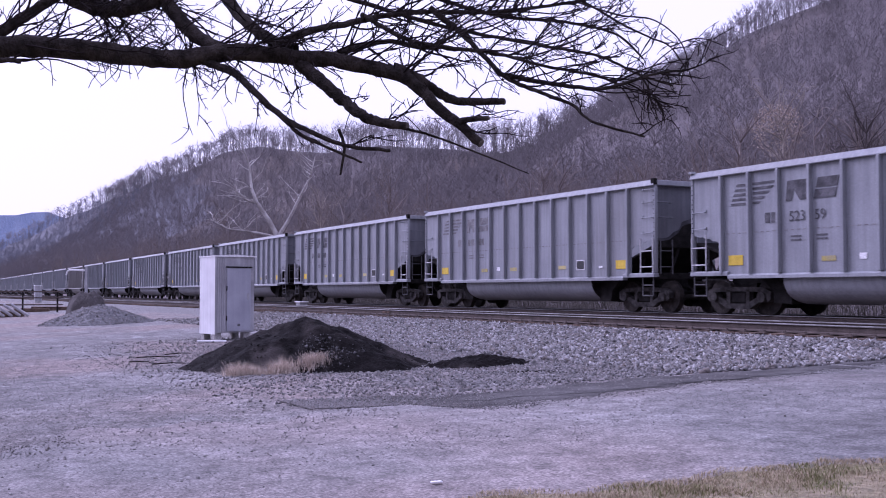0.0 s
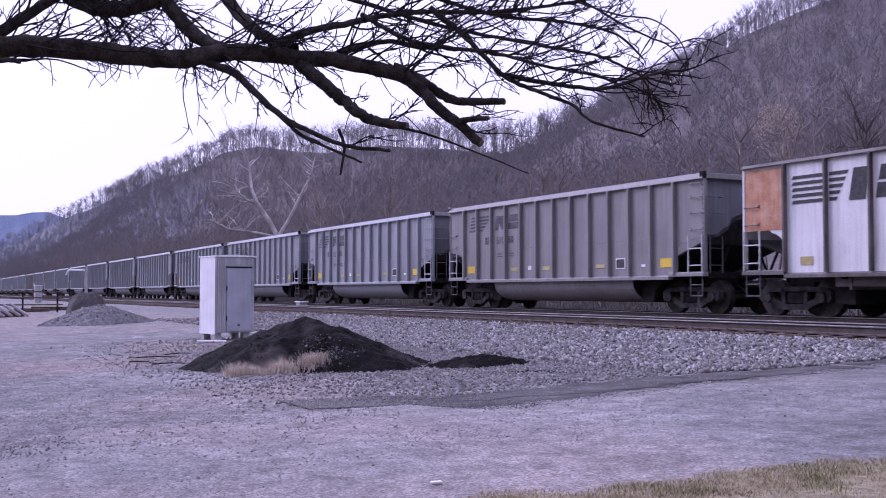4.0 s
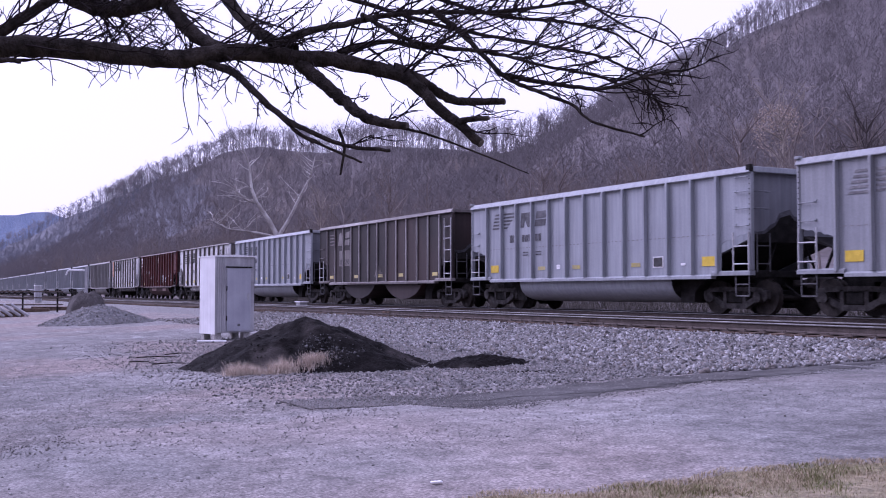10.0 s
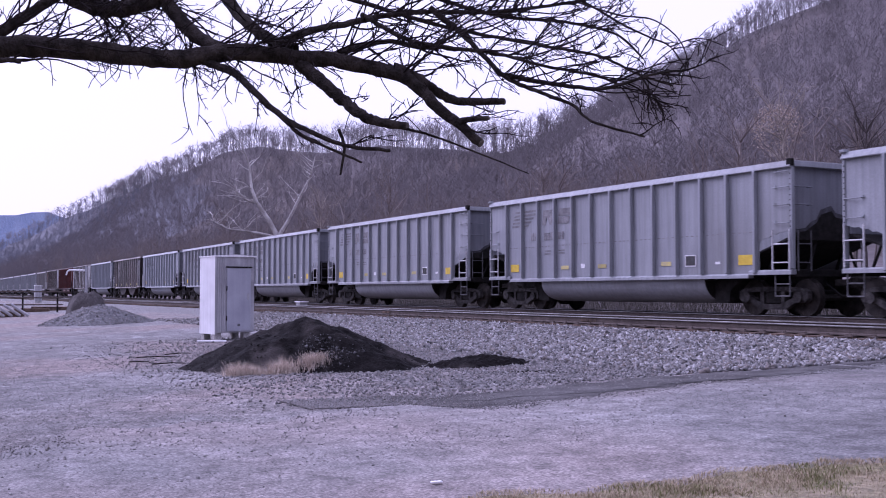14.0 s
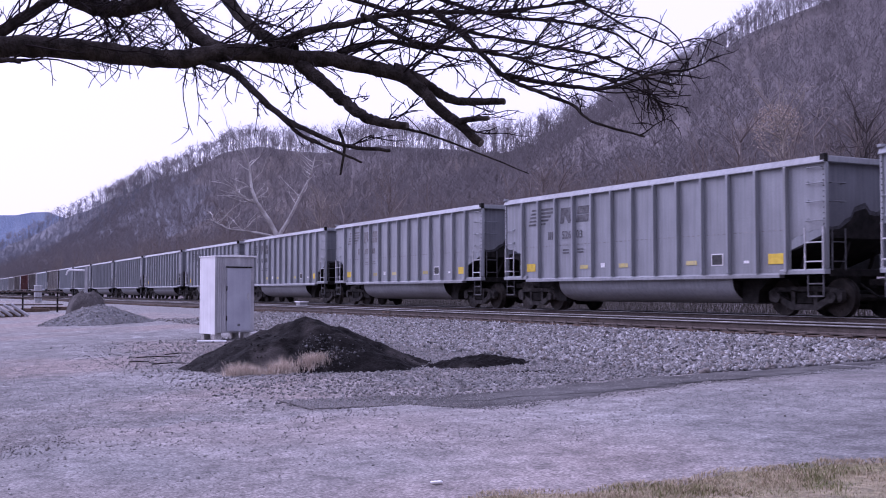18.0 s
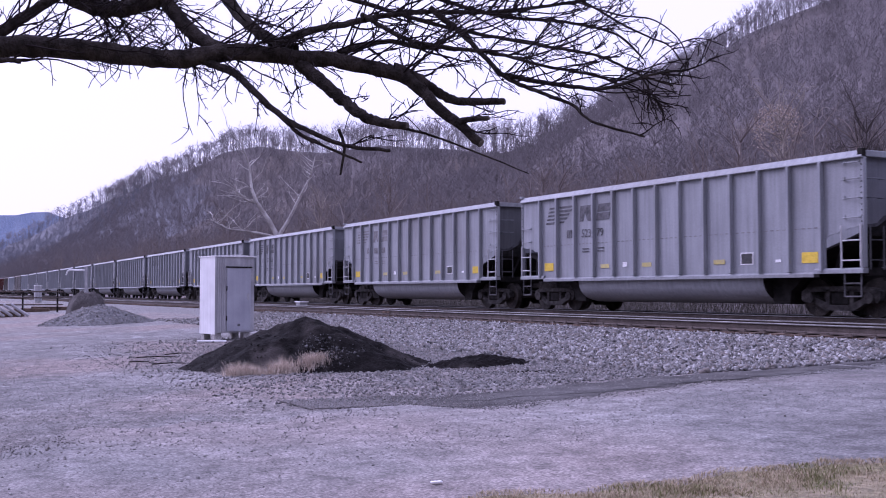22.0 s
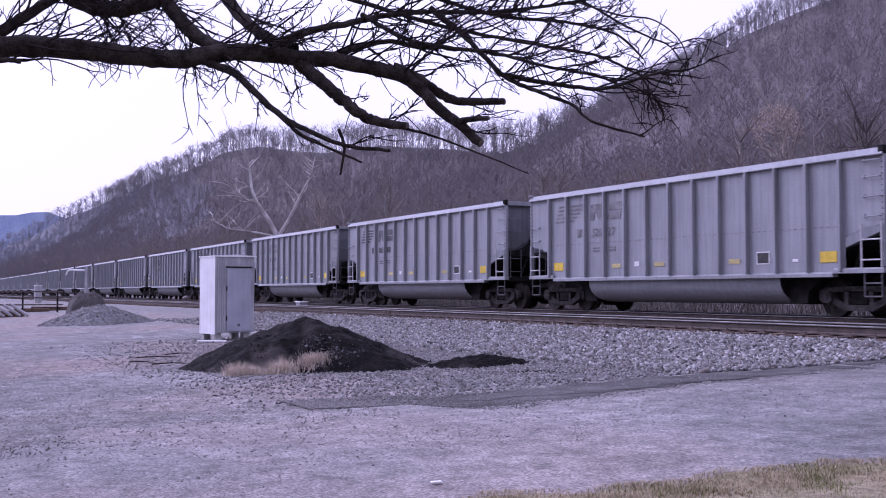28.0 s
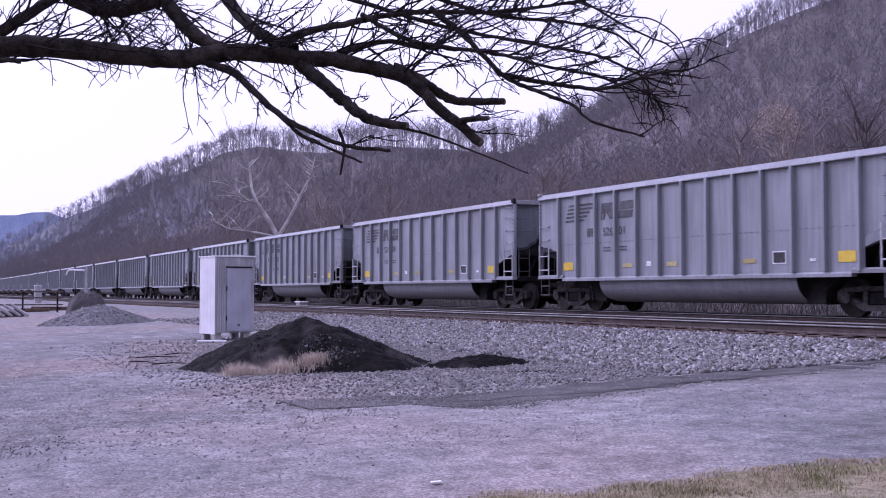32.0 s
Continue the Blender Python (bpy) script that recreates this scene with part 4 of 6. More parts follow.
def brown_marks(car, r):
    for j in range(4):
        z = 2.9 + j * 0.16
        decal("stripe", car, px(r, 1, 0.25), px(r, 2, -0.1), z, z + 0.05, M_BRIB)
    a = px(r, 2, 0.35)
    decal("mark_block", car, 0, 0, 0, 0, M_BRIB, pts=[(a, 2.85), (a + 0.45, 2.85), (a + 0.55, 3.3), (a + 0.36, 3.5), (a + 0.12, 3.4)])
    b = px(r, 3, 0.12)
    decal("mark_block", car, 0, 0, 0, 0, M_BRIB, pts=[(b, 2.85), (b + 0.6, 2.85), (b + 0.7, 3.12), (b + 0.1, 3.1)])
    decal("mark_block", car, 0, 0, 0, 0, M_BRIB, pts=[(b + 0.1, 3.18), (b + 0.62, 3.2), (b + 0.7, 3.5), (b + 0.18, 3.46)])
    for t, i, f, w in (("10", 2, 0.5, 0.45), ("090", 3, 0.18, 0.8)):
        pl = decal("patch", car, px(r, i, f), px(r, i, f) + w, 1.85, 2.6, M_BRIB, label="chalky painted panel")
        lettering(car, t, px(r, i, f) + 0.03, 1.92, 0.36, M_INK, y=-1.6, label="stencilled digits")
    for i, f in ((1, 0.3), (4, 0.35), (7, 0.1), (9, 0.2), (12, 0.35)):
        decal("reflector", car, px(r, i, f), px(r, i, f) + 0.45, 1.26, 1.4, M_YFADE)
    decal("scrawl", car, 0, 0, 0, 0, M_GRIME, pts=[(px(r, 6, 0.62), 1.3), (px(r, 6, 0.93), 1.3), (px(r, 6, 0.93), 1.72), (px(r, 6, 0.84), 1.5), (px(r, 6, 0.77), 1.6), (px(r, 6, 0.72), 1.42)])
    decal("scrawl", car, 0, 0, 0, 0, M_GRIME, pts=[(px(r, 7, 0.1), 1.3), (px(r, 7, 0.6), 1.3), (px(r, 7, 0.5), 1.52), (px(r, 7, 0.38), 1.46), (px(r, 7, 0.27), 1.7), (px(r, 7, 0.19), 1.5), (px(r, 7, 0.1), 1.76)])


proto = {
    "grey": coal_car("weathered grey ribbed steel coal car with faded marks", M_GREY, M_INKF, end_mat=M_SOOTSHADE, deco=grey_marks(M_INKF)),
    "bold": coal_car("weathered grey ribbed steel coal car with dark marks", M_GREY, M_INKS, end_mat=M_SOOTSHADE, deco=grey_marks(M_INKS)),
    "dull": coal_car("dull brownish-grey ribbed steel coal car", M_GREYD, M_INKS, end_mat=M_SOOTSHADE, deco=grey_marks(M_INKS)),
    "pale": coal_car("pale bluish-grey ribbed steel coal car", M_GREYB, M_INKS, end_mat=M_SOOTSHADE, deco=grey_marks(M_INKS)),
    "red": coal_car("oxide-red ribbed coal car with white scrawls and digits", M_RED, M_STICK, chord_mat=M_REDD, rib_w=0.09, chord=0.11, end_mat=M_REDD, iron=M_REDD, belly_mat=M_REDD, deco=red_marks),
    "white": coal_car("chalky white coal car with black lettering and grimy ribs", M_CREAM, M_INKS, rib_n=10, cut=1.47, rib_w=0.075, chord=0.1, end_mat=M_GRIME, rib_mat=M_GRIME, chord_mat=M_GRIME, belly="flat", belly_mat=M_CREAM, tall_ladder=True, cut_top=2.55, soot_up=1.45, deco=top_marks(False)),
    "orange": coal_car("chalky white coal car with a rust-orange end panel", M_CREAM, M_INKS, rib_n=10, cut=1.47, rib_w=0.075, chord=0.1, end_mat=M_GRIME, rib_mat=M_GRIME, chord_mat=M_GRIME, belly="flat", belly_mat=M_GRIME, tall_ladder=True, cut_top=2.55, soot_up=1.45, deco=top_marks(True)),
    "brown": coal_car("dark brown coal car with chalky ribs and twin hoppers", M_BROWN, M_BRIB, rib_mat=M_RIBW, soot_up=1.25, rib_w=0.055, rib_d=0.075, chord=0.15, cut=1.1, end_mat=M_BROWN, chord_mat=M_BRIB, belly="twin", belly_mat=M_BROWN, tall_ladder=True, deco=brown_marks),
}
KIND = {3: "dull", 4: "orange", 5: "red", 6: "white", 7: "pale", 8: "brown", 9: "pale", 10: "grey", 11: "grey", 12: "grey", 13: "grey", -1: "grey", -4: "grey", -8: "dull", 16: "grey", 20: "grey", 22: "grey", 25: "grey", 27: "grey"}
NUMBER = {0: ("523", "59"), 1: ("523", "45"), 2: ("525", "80"), 3: ("510", "50"), 17: ("526", "03"), 19: ("523", "65"), 21: ("523", "79"), 24: ("525", "19"), 27: ("526", "27"), 28: ("523", "66"), 29: ("523", "80"), 30: ("526", "09"), 31: ("526", "01")}
cars = []
used = set()
for k in range(-18, 34):
    kind = KIND.get(k, "bold")
    place = on_line(stand(k))
    if kind in used:
        car = copy_thing(proto[kind], place)
    else:
        car = proto[kind]
        used.add(kind)
        car.matrix_basis = place
    cars.append((k, car))
R13 = ribs(13, 1.22)
for k, car in cars:
    kind = KIND.get(k, "bold")
    if kind in ("grey", "bold", "dull", "pale"):
        ink = M_INKF if kind == "grey" else M_INKS
        for j in range(2):
            decal("owner_bar", car, px(R13, 2, 0.5) + 0.22 * j, px(R13, 2, 0.5) + 0.17 + 0.22 * j, 2.34, 2.6, ink)
        a, b = NUMBER.get(k, ("", ""))
        if a:
            lettering(car, a, px(R13, 3, 0.3), 2.34, 0.36, ink, label="stencilled digits")
            lettering(car, b, px(R13, 4, 0.1), 2.34, 0.36, ink, label="stencilled digits")
        else:
            for j in range(3):
                decal("stencil_bar", car, px(R13, 3, 0.3) + 0.2 * j, px(R13, 3, 0.3) + 0.15 + 0.2 * j, 2.34, 2.58, ink)
            for j in range(2):
                decal("stencil_bar", car, px(R13, 4, 0.12) + 0.2 * j, px(R13, 4, 0.12) + 0.15 + 0.2 * j, 2.34, 2.58, ink)


# ---- the lot: cabinet, heaps, odds and ends ----
def lz(x, y):
    return float(land(np.array([x]), np.array([y]))[0])


def cabinet(x, y, turn):
    """Lineside relay cabinet on blocks: the white end panel faces -x, the door side faces -y."""
    c = tagged(new("relay_cabinet"), "white sheet-metal lineside cabinet on concrete blocks", "cabinet")
    c.matrix_basis = pose(x, y, lz(x, y), 0, 0, turn)
    # greys of body and door are lowered to carry the door side's shade
    part("body", box(B(), 0, 1.06, 0, 0.95, 0.2, 2.1, 0.008), M_GALV, c)
    part("end_panel", box(B(), -0.012, -0.002, 0.01, 0.94, 0.16, 2.12, 0.003), M_WHITE, c, "clean white end panel")
    part("roof", slab(B(), [(-0.03, 2.1), (1.1, 2.1), (1.1, 2.13), (0.55, 2.16), (-0.03, 2.13)], -0.04, 0.99), M_WHITE, c)
    part("corner_strip", box(B(), -0.012, 0.03, -0.02, -0.002, 0.18, 2.1, 0.003), M_GALV, c)
    d = part("door", box(B(), 0.3, 0.95, -0.03, -0.004, 0.24, 1.82, 0.006), M_DOOR, c, "pale grey-blue door")
    part("drip_rail", box(B(), 0.28, 0.98, -0.05, -0.004, 1.83, 1.86, 0.004), M_DARKSTEEL, c)
    for z in (0.5, 1.25):
        part("hinge", rod(B(), (0.295, -0.034, z), (0.295, -0.034, z + 0.12), 0.014, 8), M_DARKSTEEL, d)
    part("handle", box(box(B(), 0.86, 0.89, -0.06, -0.03, 1.02, 1.2, 0.006), 0.84, 0.91, -0.04, -0.03, 1.05, 1.17, 0.004), M_GALV, d)
    part("latch", box(B(), 0.59, 0.66, -0.04, -0.03, 0.36, 0.42, 0.006), M_STEP, d)
    first = None
    for j, xx in enumerate((0.05, 0.115, 0.18, 0.245)):
        if first is None:
            first = part("corrugation", box(B(), -0.012, 0.012, -0.016, -0.002, 0.22, 2.08, 0.004), M_GALV, c)
            first.location.x = xx
        else:
            share("corrugation", first, c, pose(xx, 0, 0))
    for xx, yy in ((0.02, 0.06), (0.02, 0.72), (0.8, 0.06), (0.8, 0.72)):
        part("block", box(B(), xx, xx + 0.18, yy, yy + 0.2, -0.05, 0.198, 0.012), M_CONC, c)
    return c


cab = cabinet(-26.31, 7.44, 98)
tagged(link("plank", box(B(), -0.35, 0.35, -0.06, 0.06, 0, 0.05, 0.01), M_WHITE), "short pale board lying on the gravel", "plank").matrix_basis = pose(-25.75, 7.2, lz(-25.75, 7.2) + 0.005, 0, 0, 70)


def mound(name, cx, cy, rx, ry, h, mat, label, cat, seed, power=1.3, turn=0.0, rough=0.06, n=72, skew=0.0):
    """A heap with an uneven foot that sits on the ground."""
    a = np.linspace(-1.15, 1.15, n)
    U, W = np.meshgrid(a, a, indexing="ij")
    ang = np.arctan2(W, U)
    rr = np.sqrt(U * U + W * W) * (1 + 0.07 * np.sin(3 * ang + seed) + 0.05 * np.sin(5 * ang + 2 * seed))
    rr = rr * (1 + skew * U)
    z = h * np.clip(1 - rr ** power, -0.2, 1)
    z = z + rough * h * fbm(U * 6, W * 6, seed) * np.clip(1.15 - rr, 0, 1) + 0.02 * fbm(U * 25, W * 25, seed) * (rr < 1.1)
    c, s = math.cos(turn), math.sin(turn)
    X, Y = cx + U * rx * c - W * ry * s, cy + U * rx * s + W * ry * c
    Z = land(X, Y) + z - 0.03
    V = np.stack([X, Y, Z], -1).reshape(-1, 3)
    i, j = np.meshgrid(np.arange(n - 1), np.arange(n - 1), indexing="ij")
    b = (i * n + j).ravel()
    F = np.stack([b, b + n, b + n + 1, b + 1], 1)
    keep = (rr.reshape(-1)[F] < 1.12).all(1)
    used_v = np.unique(F[keep])
    remap = np.full(len(V), -1)
    remap[used_v] = np.arange(len(used_v))
    return tagged(arrays(name, V[used_v], remap[F[keep]], mat, smooth=True), label, cat), V


OCT = np.array([[1, 0, 0], [0, 1, 0], [-1, 0, 0], [0, -1, 0], [0, 0, 1], [0, 0, -1]], float)
OCTF = np.array([[0, 1, 4], [1, 2, 4], [2, 3, 4], [3, 0, 4], [1, 0, 5], [2, 1, 5], [3, 2, 5], [0, 3, 5]])


def stones(name, P, size, mat, label, cat, parent=None):
    """Angular pieces at the given places, each turned and squashed in its own way."""
    n = len(P)
    S = size[:, None, None] * RNG.uniform(0.55, 1.25, (n, 6, 1)) * OCT[None] * RNG.uniform(0.6, 1.3, (n, 1, 3))
    q = RNG.normal(size=(n, 4))
    q /= np.linalg.norm(q, axis=1, keepdims=True)
    w, x, y, z = q.T
    R = np.stack([1 - 2 * (y * y + z * z), 2 * (x * y - z * w), 2 * (x * z + y * w), 2 * (x * y + z * w), 1 - 2 * (x * x + z * z), 2 * (y * z - x * w), 2 * (x * z - y * w), 2 * (y * z + x * w), 1 - 2 * (x * x + y * y)], 1).reshape(n, 3, 3)
    V = (S @ R.transpose(0, 2, 1) + P[:, None]).reshape(-1, 3)
    F = (OCTF[None] + 6 * np.arange(n)[:, None, None]).reshape(-1, 3)
    ob = arrays(name, V, F, mat, parent)
    return tagged(ob, label, cat, kind="stuff")


def blades(name, P, height, lean, width, mat, label, cat):
    n = len(P)
    a = RNG.uniform(0, 2 * np.pi, n)
    d = np.stack([np.cos(a), np.sin(a), np.zeros(n)], 1)
    side = np.stack([-np.sin(a), np.cos(a), np.zeros(n)], 1)
    h = height * RNG.uniform(0.5, 1.3, n)
    tip = P + d * (h * RNG.uniform(0.1, 1, n) * lean)[:, None]
    tip[:, 2] += h
    midp = (P + tip) / 2 - d * (0.12 * h)[:, None]
    w = width * RNG.uniform(0.6, 1.4, n)[:, None]
    V = np.stack([P - side * w, P + side * w, midp + side * w * 0.8, midp - side * w * 0.8, tip], 1).reshape(-1, 3)
    b = 5 * np.arange(n)[:, None]
    F = np.concatenate([b + [0, 1, 2], b + [0, 2, 3], b + [3, 2, 4]])
    return tagged(arrays(name, V, F, mat), label, cat, kind="stuff")


coal, coal_v = mound("coal_mound", -17.2, 6.32, 2.27, 1.2, 0.83, M_COAL, "black coal slack heap with scattered grey lumps", "coal pile", 1.0, 1.25, 0.8, skew=-0.1, rough=0.09)
coal2, coal2_v = mound("coal_spill", -15.1, 8.6, 1.0, 0.55, 0.2, M_COAL, "low black spill of coal slack", "coal pile", 4.0, 1.6, 1.3)
# narrow black ridge stands in for the shadow line of a rut
mound("coal_streak", -13.4, 8.6, 1.15, 0.12, 0.035, M_COAL, "thin dark ridge standing in for a shadowed rut in the stones", "coal pile", 7.0, 1.4, 0.76)
sel = RNG.choice(len(coal_v), 1300)
stones("coal_lumps", coal_v[sel] + RNG.normal(0, 0.03, (1300, 3)) * [1, 1, 0], RNG.uniform(0.008, 0.024, 1300), M_LUMP, "loose coal lumps on the heap", "coal")
n = 330
u = RNG.beta(1.6, 1.0, n)
X = -16.6 + 0.85 * u + RNG.normal(0, 0.1, n) * (0.4 + u)
Y = 6.2 + 0.2 * u + RNG.normal(0, 0.2, n) * (0.3 + u)
Z = np.array([coal_v[((coal_v[:, :2] - (p, q)) ** 2).sum(1).argmin(), 2] for p, q in zip(X, Y)])
stones("slag_rocks", np.stack([X, Y, np.maximum(Z, land(X, Y)) + 0.005], 1), RNG.uniform(0.007, 0.02, n) * (1 + 0.9 * (RNG.uniform(0, 1, n) > 0.9)), M_SLAG, "grey broken rock at the foot of the coal", "gravel")
heap, heap_v = mound("gravel_mound", -43.5, 7.6, 2.3, 2.1, 0.78, M_PILE, "grey crushed gravel pile", "gravel pile", 2.0, 1.2, 0.9)
sel = RNG.choice(len(heap_v), 3500)
stones("pile_stones", heap_v[sel], RNG.uniform(0.02, 0.055, 3500), M_STONE, "loose crushed stone on the pile", "gravel")
mound("dirt_mound", -54.0, 8.94, 1.1, 0.95, 1.12, M_DIRT, "flat-topped brown-grey dirt mound", "dirt mound", 5.0, 5.0, rough=0.12)


def far_bits():
    s = tagged(new("signal_case"), "small white lineside signal case", "cabinet")
    part("body", box(B(), -0.33, 0.33, -0.3, 0.3, 0.2, 1.6, 0.02), M_GALV, s)
    part("roof", box(B(), -0.37, 0.37, -0.34, 0.34, 1.6, 1.66, 0.01), M_WHITE, s)
    part("plinth", box(B(), -0.35, 0.35, -0.3, 0.3, -0.2, 0.2, 0.01), M_CONC, s)
    s.matrix_basis = pose(-106.0, 13.2, lz(-106, 12.5))
    f = tagged(new("pipe_rack"), "low steel pipe rack with stacked rails", "pipe rack")
    for i in range(4):
        part("post", rod(B(), (0, -3 + 1.9 * i, -0.1), (0, -3 + 1.9 * i, 1.35), 0.05, 8), M_DARKSTEEL, f)
    for z in (0.55, 0.95, 1.3):
        part("bar", rod(B(), (0.06, -3.4, z), (0.06, 3.0, z), 0.04, 8), M_RUST, f)
    f.matrix_basis = pose(-66.0, 6.6, lz(-66, 6.6))
    for i in range(5):
        o = tagged(link("pipe", rod(B(), (-0.5, 0, 0.0), (0.5, 0, 0.0), 0.075, 12), M_GALV), "short pale pipe leaning on a dark timber", "pipe", "pipes on the lot")
        px, py = -58.9 + 0.19 * i, 4.95 + 0.36 * i
        o.matrix_basis = pose(px, py, lz(px, py) + 0.36, 0, 34, 62 + 2 * i)
    for x, y, q, w, a in ((-59.2, 5.5, 1.25, 0.17, 62), (-70.5, 9.6, 1.3, 0.14, 55), (-68.5, 8.2, 1.0, 0.12, 70)):
        o = tagged(link("timber", box(B(), -q, q, -w, w, 0, 2 * w, 0.02), M_TIE), "dark weathered timber lying on the gravel", "timber")
        o.matrix_basis = pose(x, y, lz(x, y) - 0.02, 0, 0, a)
    v = tagged(new("bracket_post"), "grey steel post with a bent white arm", "post")
    part("post", box(B(), 0.62, 0.78, -0.08, 0.08, -0.2, 2.75, 0.02), M_GALV, v)
    bm = B()
    line = [(0.62, 0, 2.5), (-0.35, 0, 2.52), (-0.52, 0, 2.46), (-0.62, 0, 2.2)]
    for p, q in zip(line, line[1:]):
        rod(bm, p, q, 0.055, 8)
    part("arm", bm, M_WHITE, v, "bent white arm")
    v.matrix_basis = pose(-73.1, 11.4, lz(-73.1, 11.4), 0, 0, 62)


far_bits()


# ---- trees ----
def tube(pts, r0, r1, sides):
    """Corners and triangles of a tapering tube along a line."""
    pts = np.asarray(pts, float)
    n = len(pts)
    d = np.gradient(pts, axis=0)
    d /= np.linalg.norm(d, axis=1, keepdims=True) + 1e-9
    up = np.array([0.13, 0.31, 0.94]) if abs(d[0, 2]) < 0.8 else np.array([0.9, 0.4, 0.1])
    u = np.cross(d, up)
    u /= np.linalg.norm(u, axis=1, keepdims=True) + 1e-9
    v = np.cross(d, u)
    r = np.linspace(r0, r1, n)[:, None, None]
    a = np.arange(sides) * 2 * np.pi / sides
    ring = pts[:, None] + r * (np.cos(a)[None, :, None] * u[:, None] + np.sin(a)[None, :, None] * v[:, None])
    i, j = np.meshgrid(np.arange(n - 1), np.arange(sides), indexing="ij")
    p, q = (i * sides + j).ravel(), (i * sides + (j + 1) % sides).ravel()
    F = np.concatenate([np.stack([p, q, q + sides], 1), np.stack([p, q + sides, p + sides], 1)])
    return ring.reshape(-1, 3), F


def join(bits):
    V, F, o = [], [], 0
    for v, f in bits:
        V.append(v)
        F.append(f + o)
        o += len(v)
    return np.concatenate(V), np.concatenate(F)


def branch_line(rng, start, way, length, n, wander, lift):
    pts, p, d = [np.array(start, float)], np.array(start, float), np.array(way, float)
    for _ in range(n):
        d = d + rng.normal(0, wander, 3) + [0, 0, lift]
        d /= np.linalg.norm(d)
        p = p + d * length / n
        pts.append(p)
    return np.array(pts)


def bare_tree(seed, height=1.0, twig=0.004, kids=11, subs=7, fine=0, seg=7, lseg=4, steep=(0.4, 1.3), girth=0.009):
    """A leafless forest tree one unit high: trunk, rising limbs, forks and twigs."""
    rng = np.random.default_rng(seed)
    trunk = branch_line(rng, (0, 0, -0.03), (rng.normal(0, 0.06), rng.normal(0, 0.06), 1), 0.92, seg, 0.05, 0.04)
    bits = [tube(trunk, girth, 0.002, 4)]
    for i in range(kids):
        f = rng.uniform(0.3, 0.97)
        i0 = min(int(f * seg), seg - 1)
        b = trunk[i0] + (trunk[i0 + 1] - trunk[i0]) * (f * seg - i0)
        a = rng.uniform(0, 6.283)
        L = rng.uniform(0.22, 0.42) * (1.15 - 0.6 * f)
        limb = branch_line(rng, b, (math.cos(a), math.sin(a), rng.uniform(*steep)), L, lseg, 0.16, 0.08)
        bits.append(tube(limb, 0.005, 0.0016, 3))
        for j in range(subs):
            g = rng.integers(1, lseg + 1)
            w = limb[g] - limb[g - 1]
            w = w / np.linalg.norm(w) + rng.normal(0, 0.55, 3) + [0, 0, 0.25]
            tw = branch_line(rng, limb[g], w / np.linalg.norm(w), rng.uniform(0.07, 0.16), 2, 0.2, 0.05)
            s = np.cross(tw[-1] - tw[0], rng.normal(size=3))
            s = s / np.linalg.norm(s) * twig * 0.5
            bits.append((np.array([tw[0] - s, tw[0] + s, tw[-1]]), np.array([[0, 1, 2]])))
            for _ in range(fine):
                e = tw[1] + (tw[-1] - tw[1]) * rng.uniform(0, 1)
                q = e + (rng.normal(0, 1, 3) + [0, 0, 0.6]) * 0.03
                bits.append((np.array([e - s * 0.7, e + s * 0.7, q]), np.array([[0, 1, 2]])))
    return join(bits)


def wood(name, P, H, templates, mat, label, cat):
    """Many trees in one mesh."""
    Vs, Fs, o = [], [], 0
    pick = RNG.integers(0, len(templates), len(P))
    for k, (tv_, tf_) in enumerate(templates):
        idx = np.nonzero(pick == k)[0]
        if not len(idx):
            continue
        a = RNG.uniform(0, 6.283, len(idx))
        c, s = np.cos(a)[:, None], np.sin(a)[:, None]
        h = H[idx][:, None]
        w = h * RNG.uniform(0.8, 1.25, (len(idx), 1))
        X = (tv_[None, :, 0] * c - tv_[None, :, 1] * s) * w + P[idx, 0:1]
        Y = (tv_[None, :, 0] * s + tv_[None, :, 1] * c) * w + P[idx, 1:2]
        Z = tv_[None, :, 2] * h + P[idx, 2:3]
        Vs.append(np.stack([X, Y, Z], -1).reshape(-1, 3))
        Fs.append((tf_[None] + (len(tv_) * np.arange(len(idx)))[:, None, None]).reshape(-1, 3) + o)
        o += len(idx) * len(tv_)
    return tagged(arrays(name, np.concatenate(Vs), np.concatenate(Fs), mat), label, cat, kind="stuff")


def scatter(n, x0, x1, y0, y1):
    P = np.stack([RNG.uniform(x0, x1, n), RNG.uniform(y0, y1, n)], 1)
    return np.concatenate([P, land(P[:, 0], P[:, 1])[:, None]], 1)


T_NEAR = [bare_tree(s, twig=0.0022, kids=15, subs=9, fine=3, steep=(0.8, 2.2)) for s in range(7)]
T_FAR = [bare_tree(40 + s, twig=0.006, kids=10, subs=10, seg=4, lseg=1, girth=0.005) for s in range(6)]
# edge of the wood behind the line
P = scatter(420, -330, 0, 38, 95)
wood("woodland_edge", P, RNG.uniform(5.5, 10.5, len(P)) * (1 + 0.004 * (P[:, 1] - 38)), T_NEAR, M_WOOD, "leafless grey-brown trees at the foot of the hill", "trees")
P = scatter(46, -260, -20, 40, 80)
wood("pale_saplings", P, RNG.uniform(5, 9, len(P)), T_NEAR, M_WOOD2, "pale leafless saplings at the foot of the hill", "trees")
# the slope and its crest

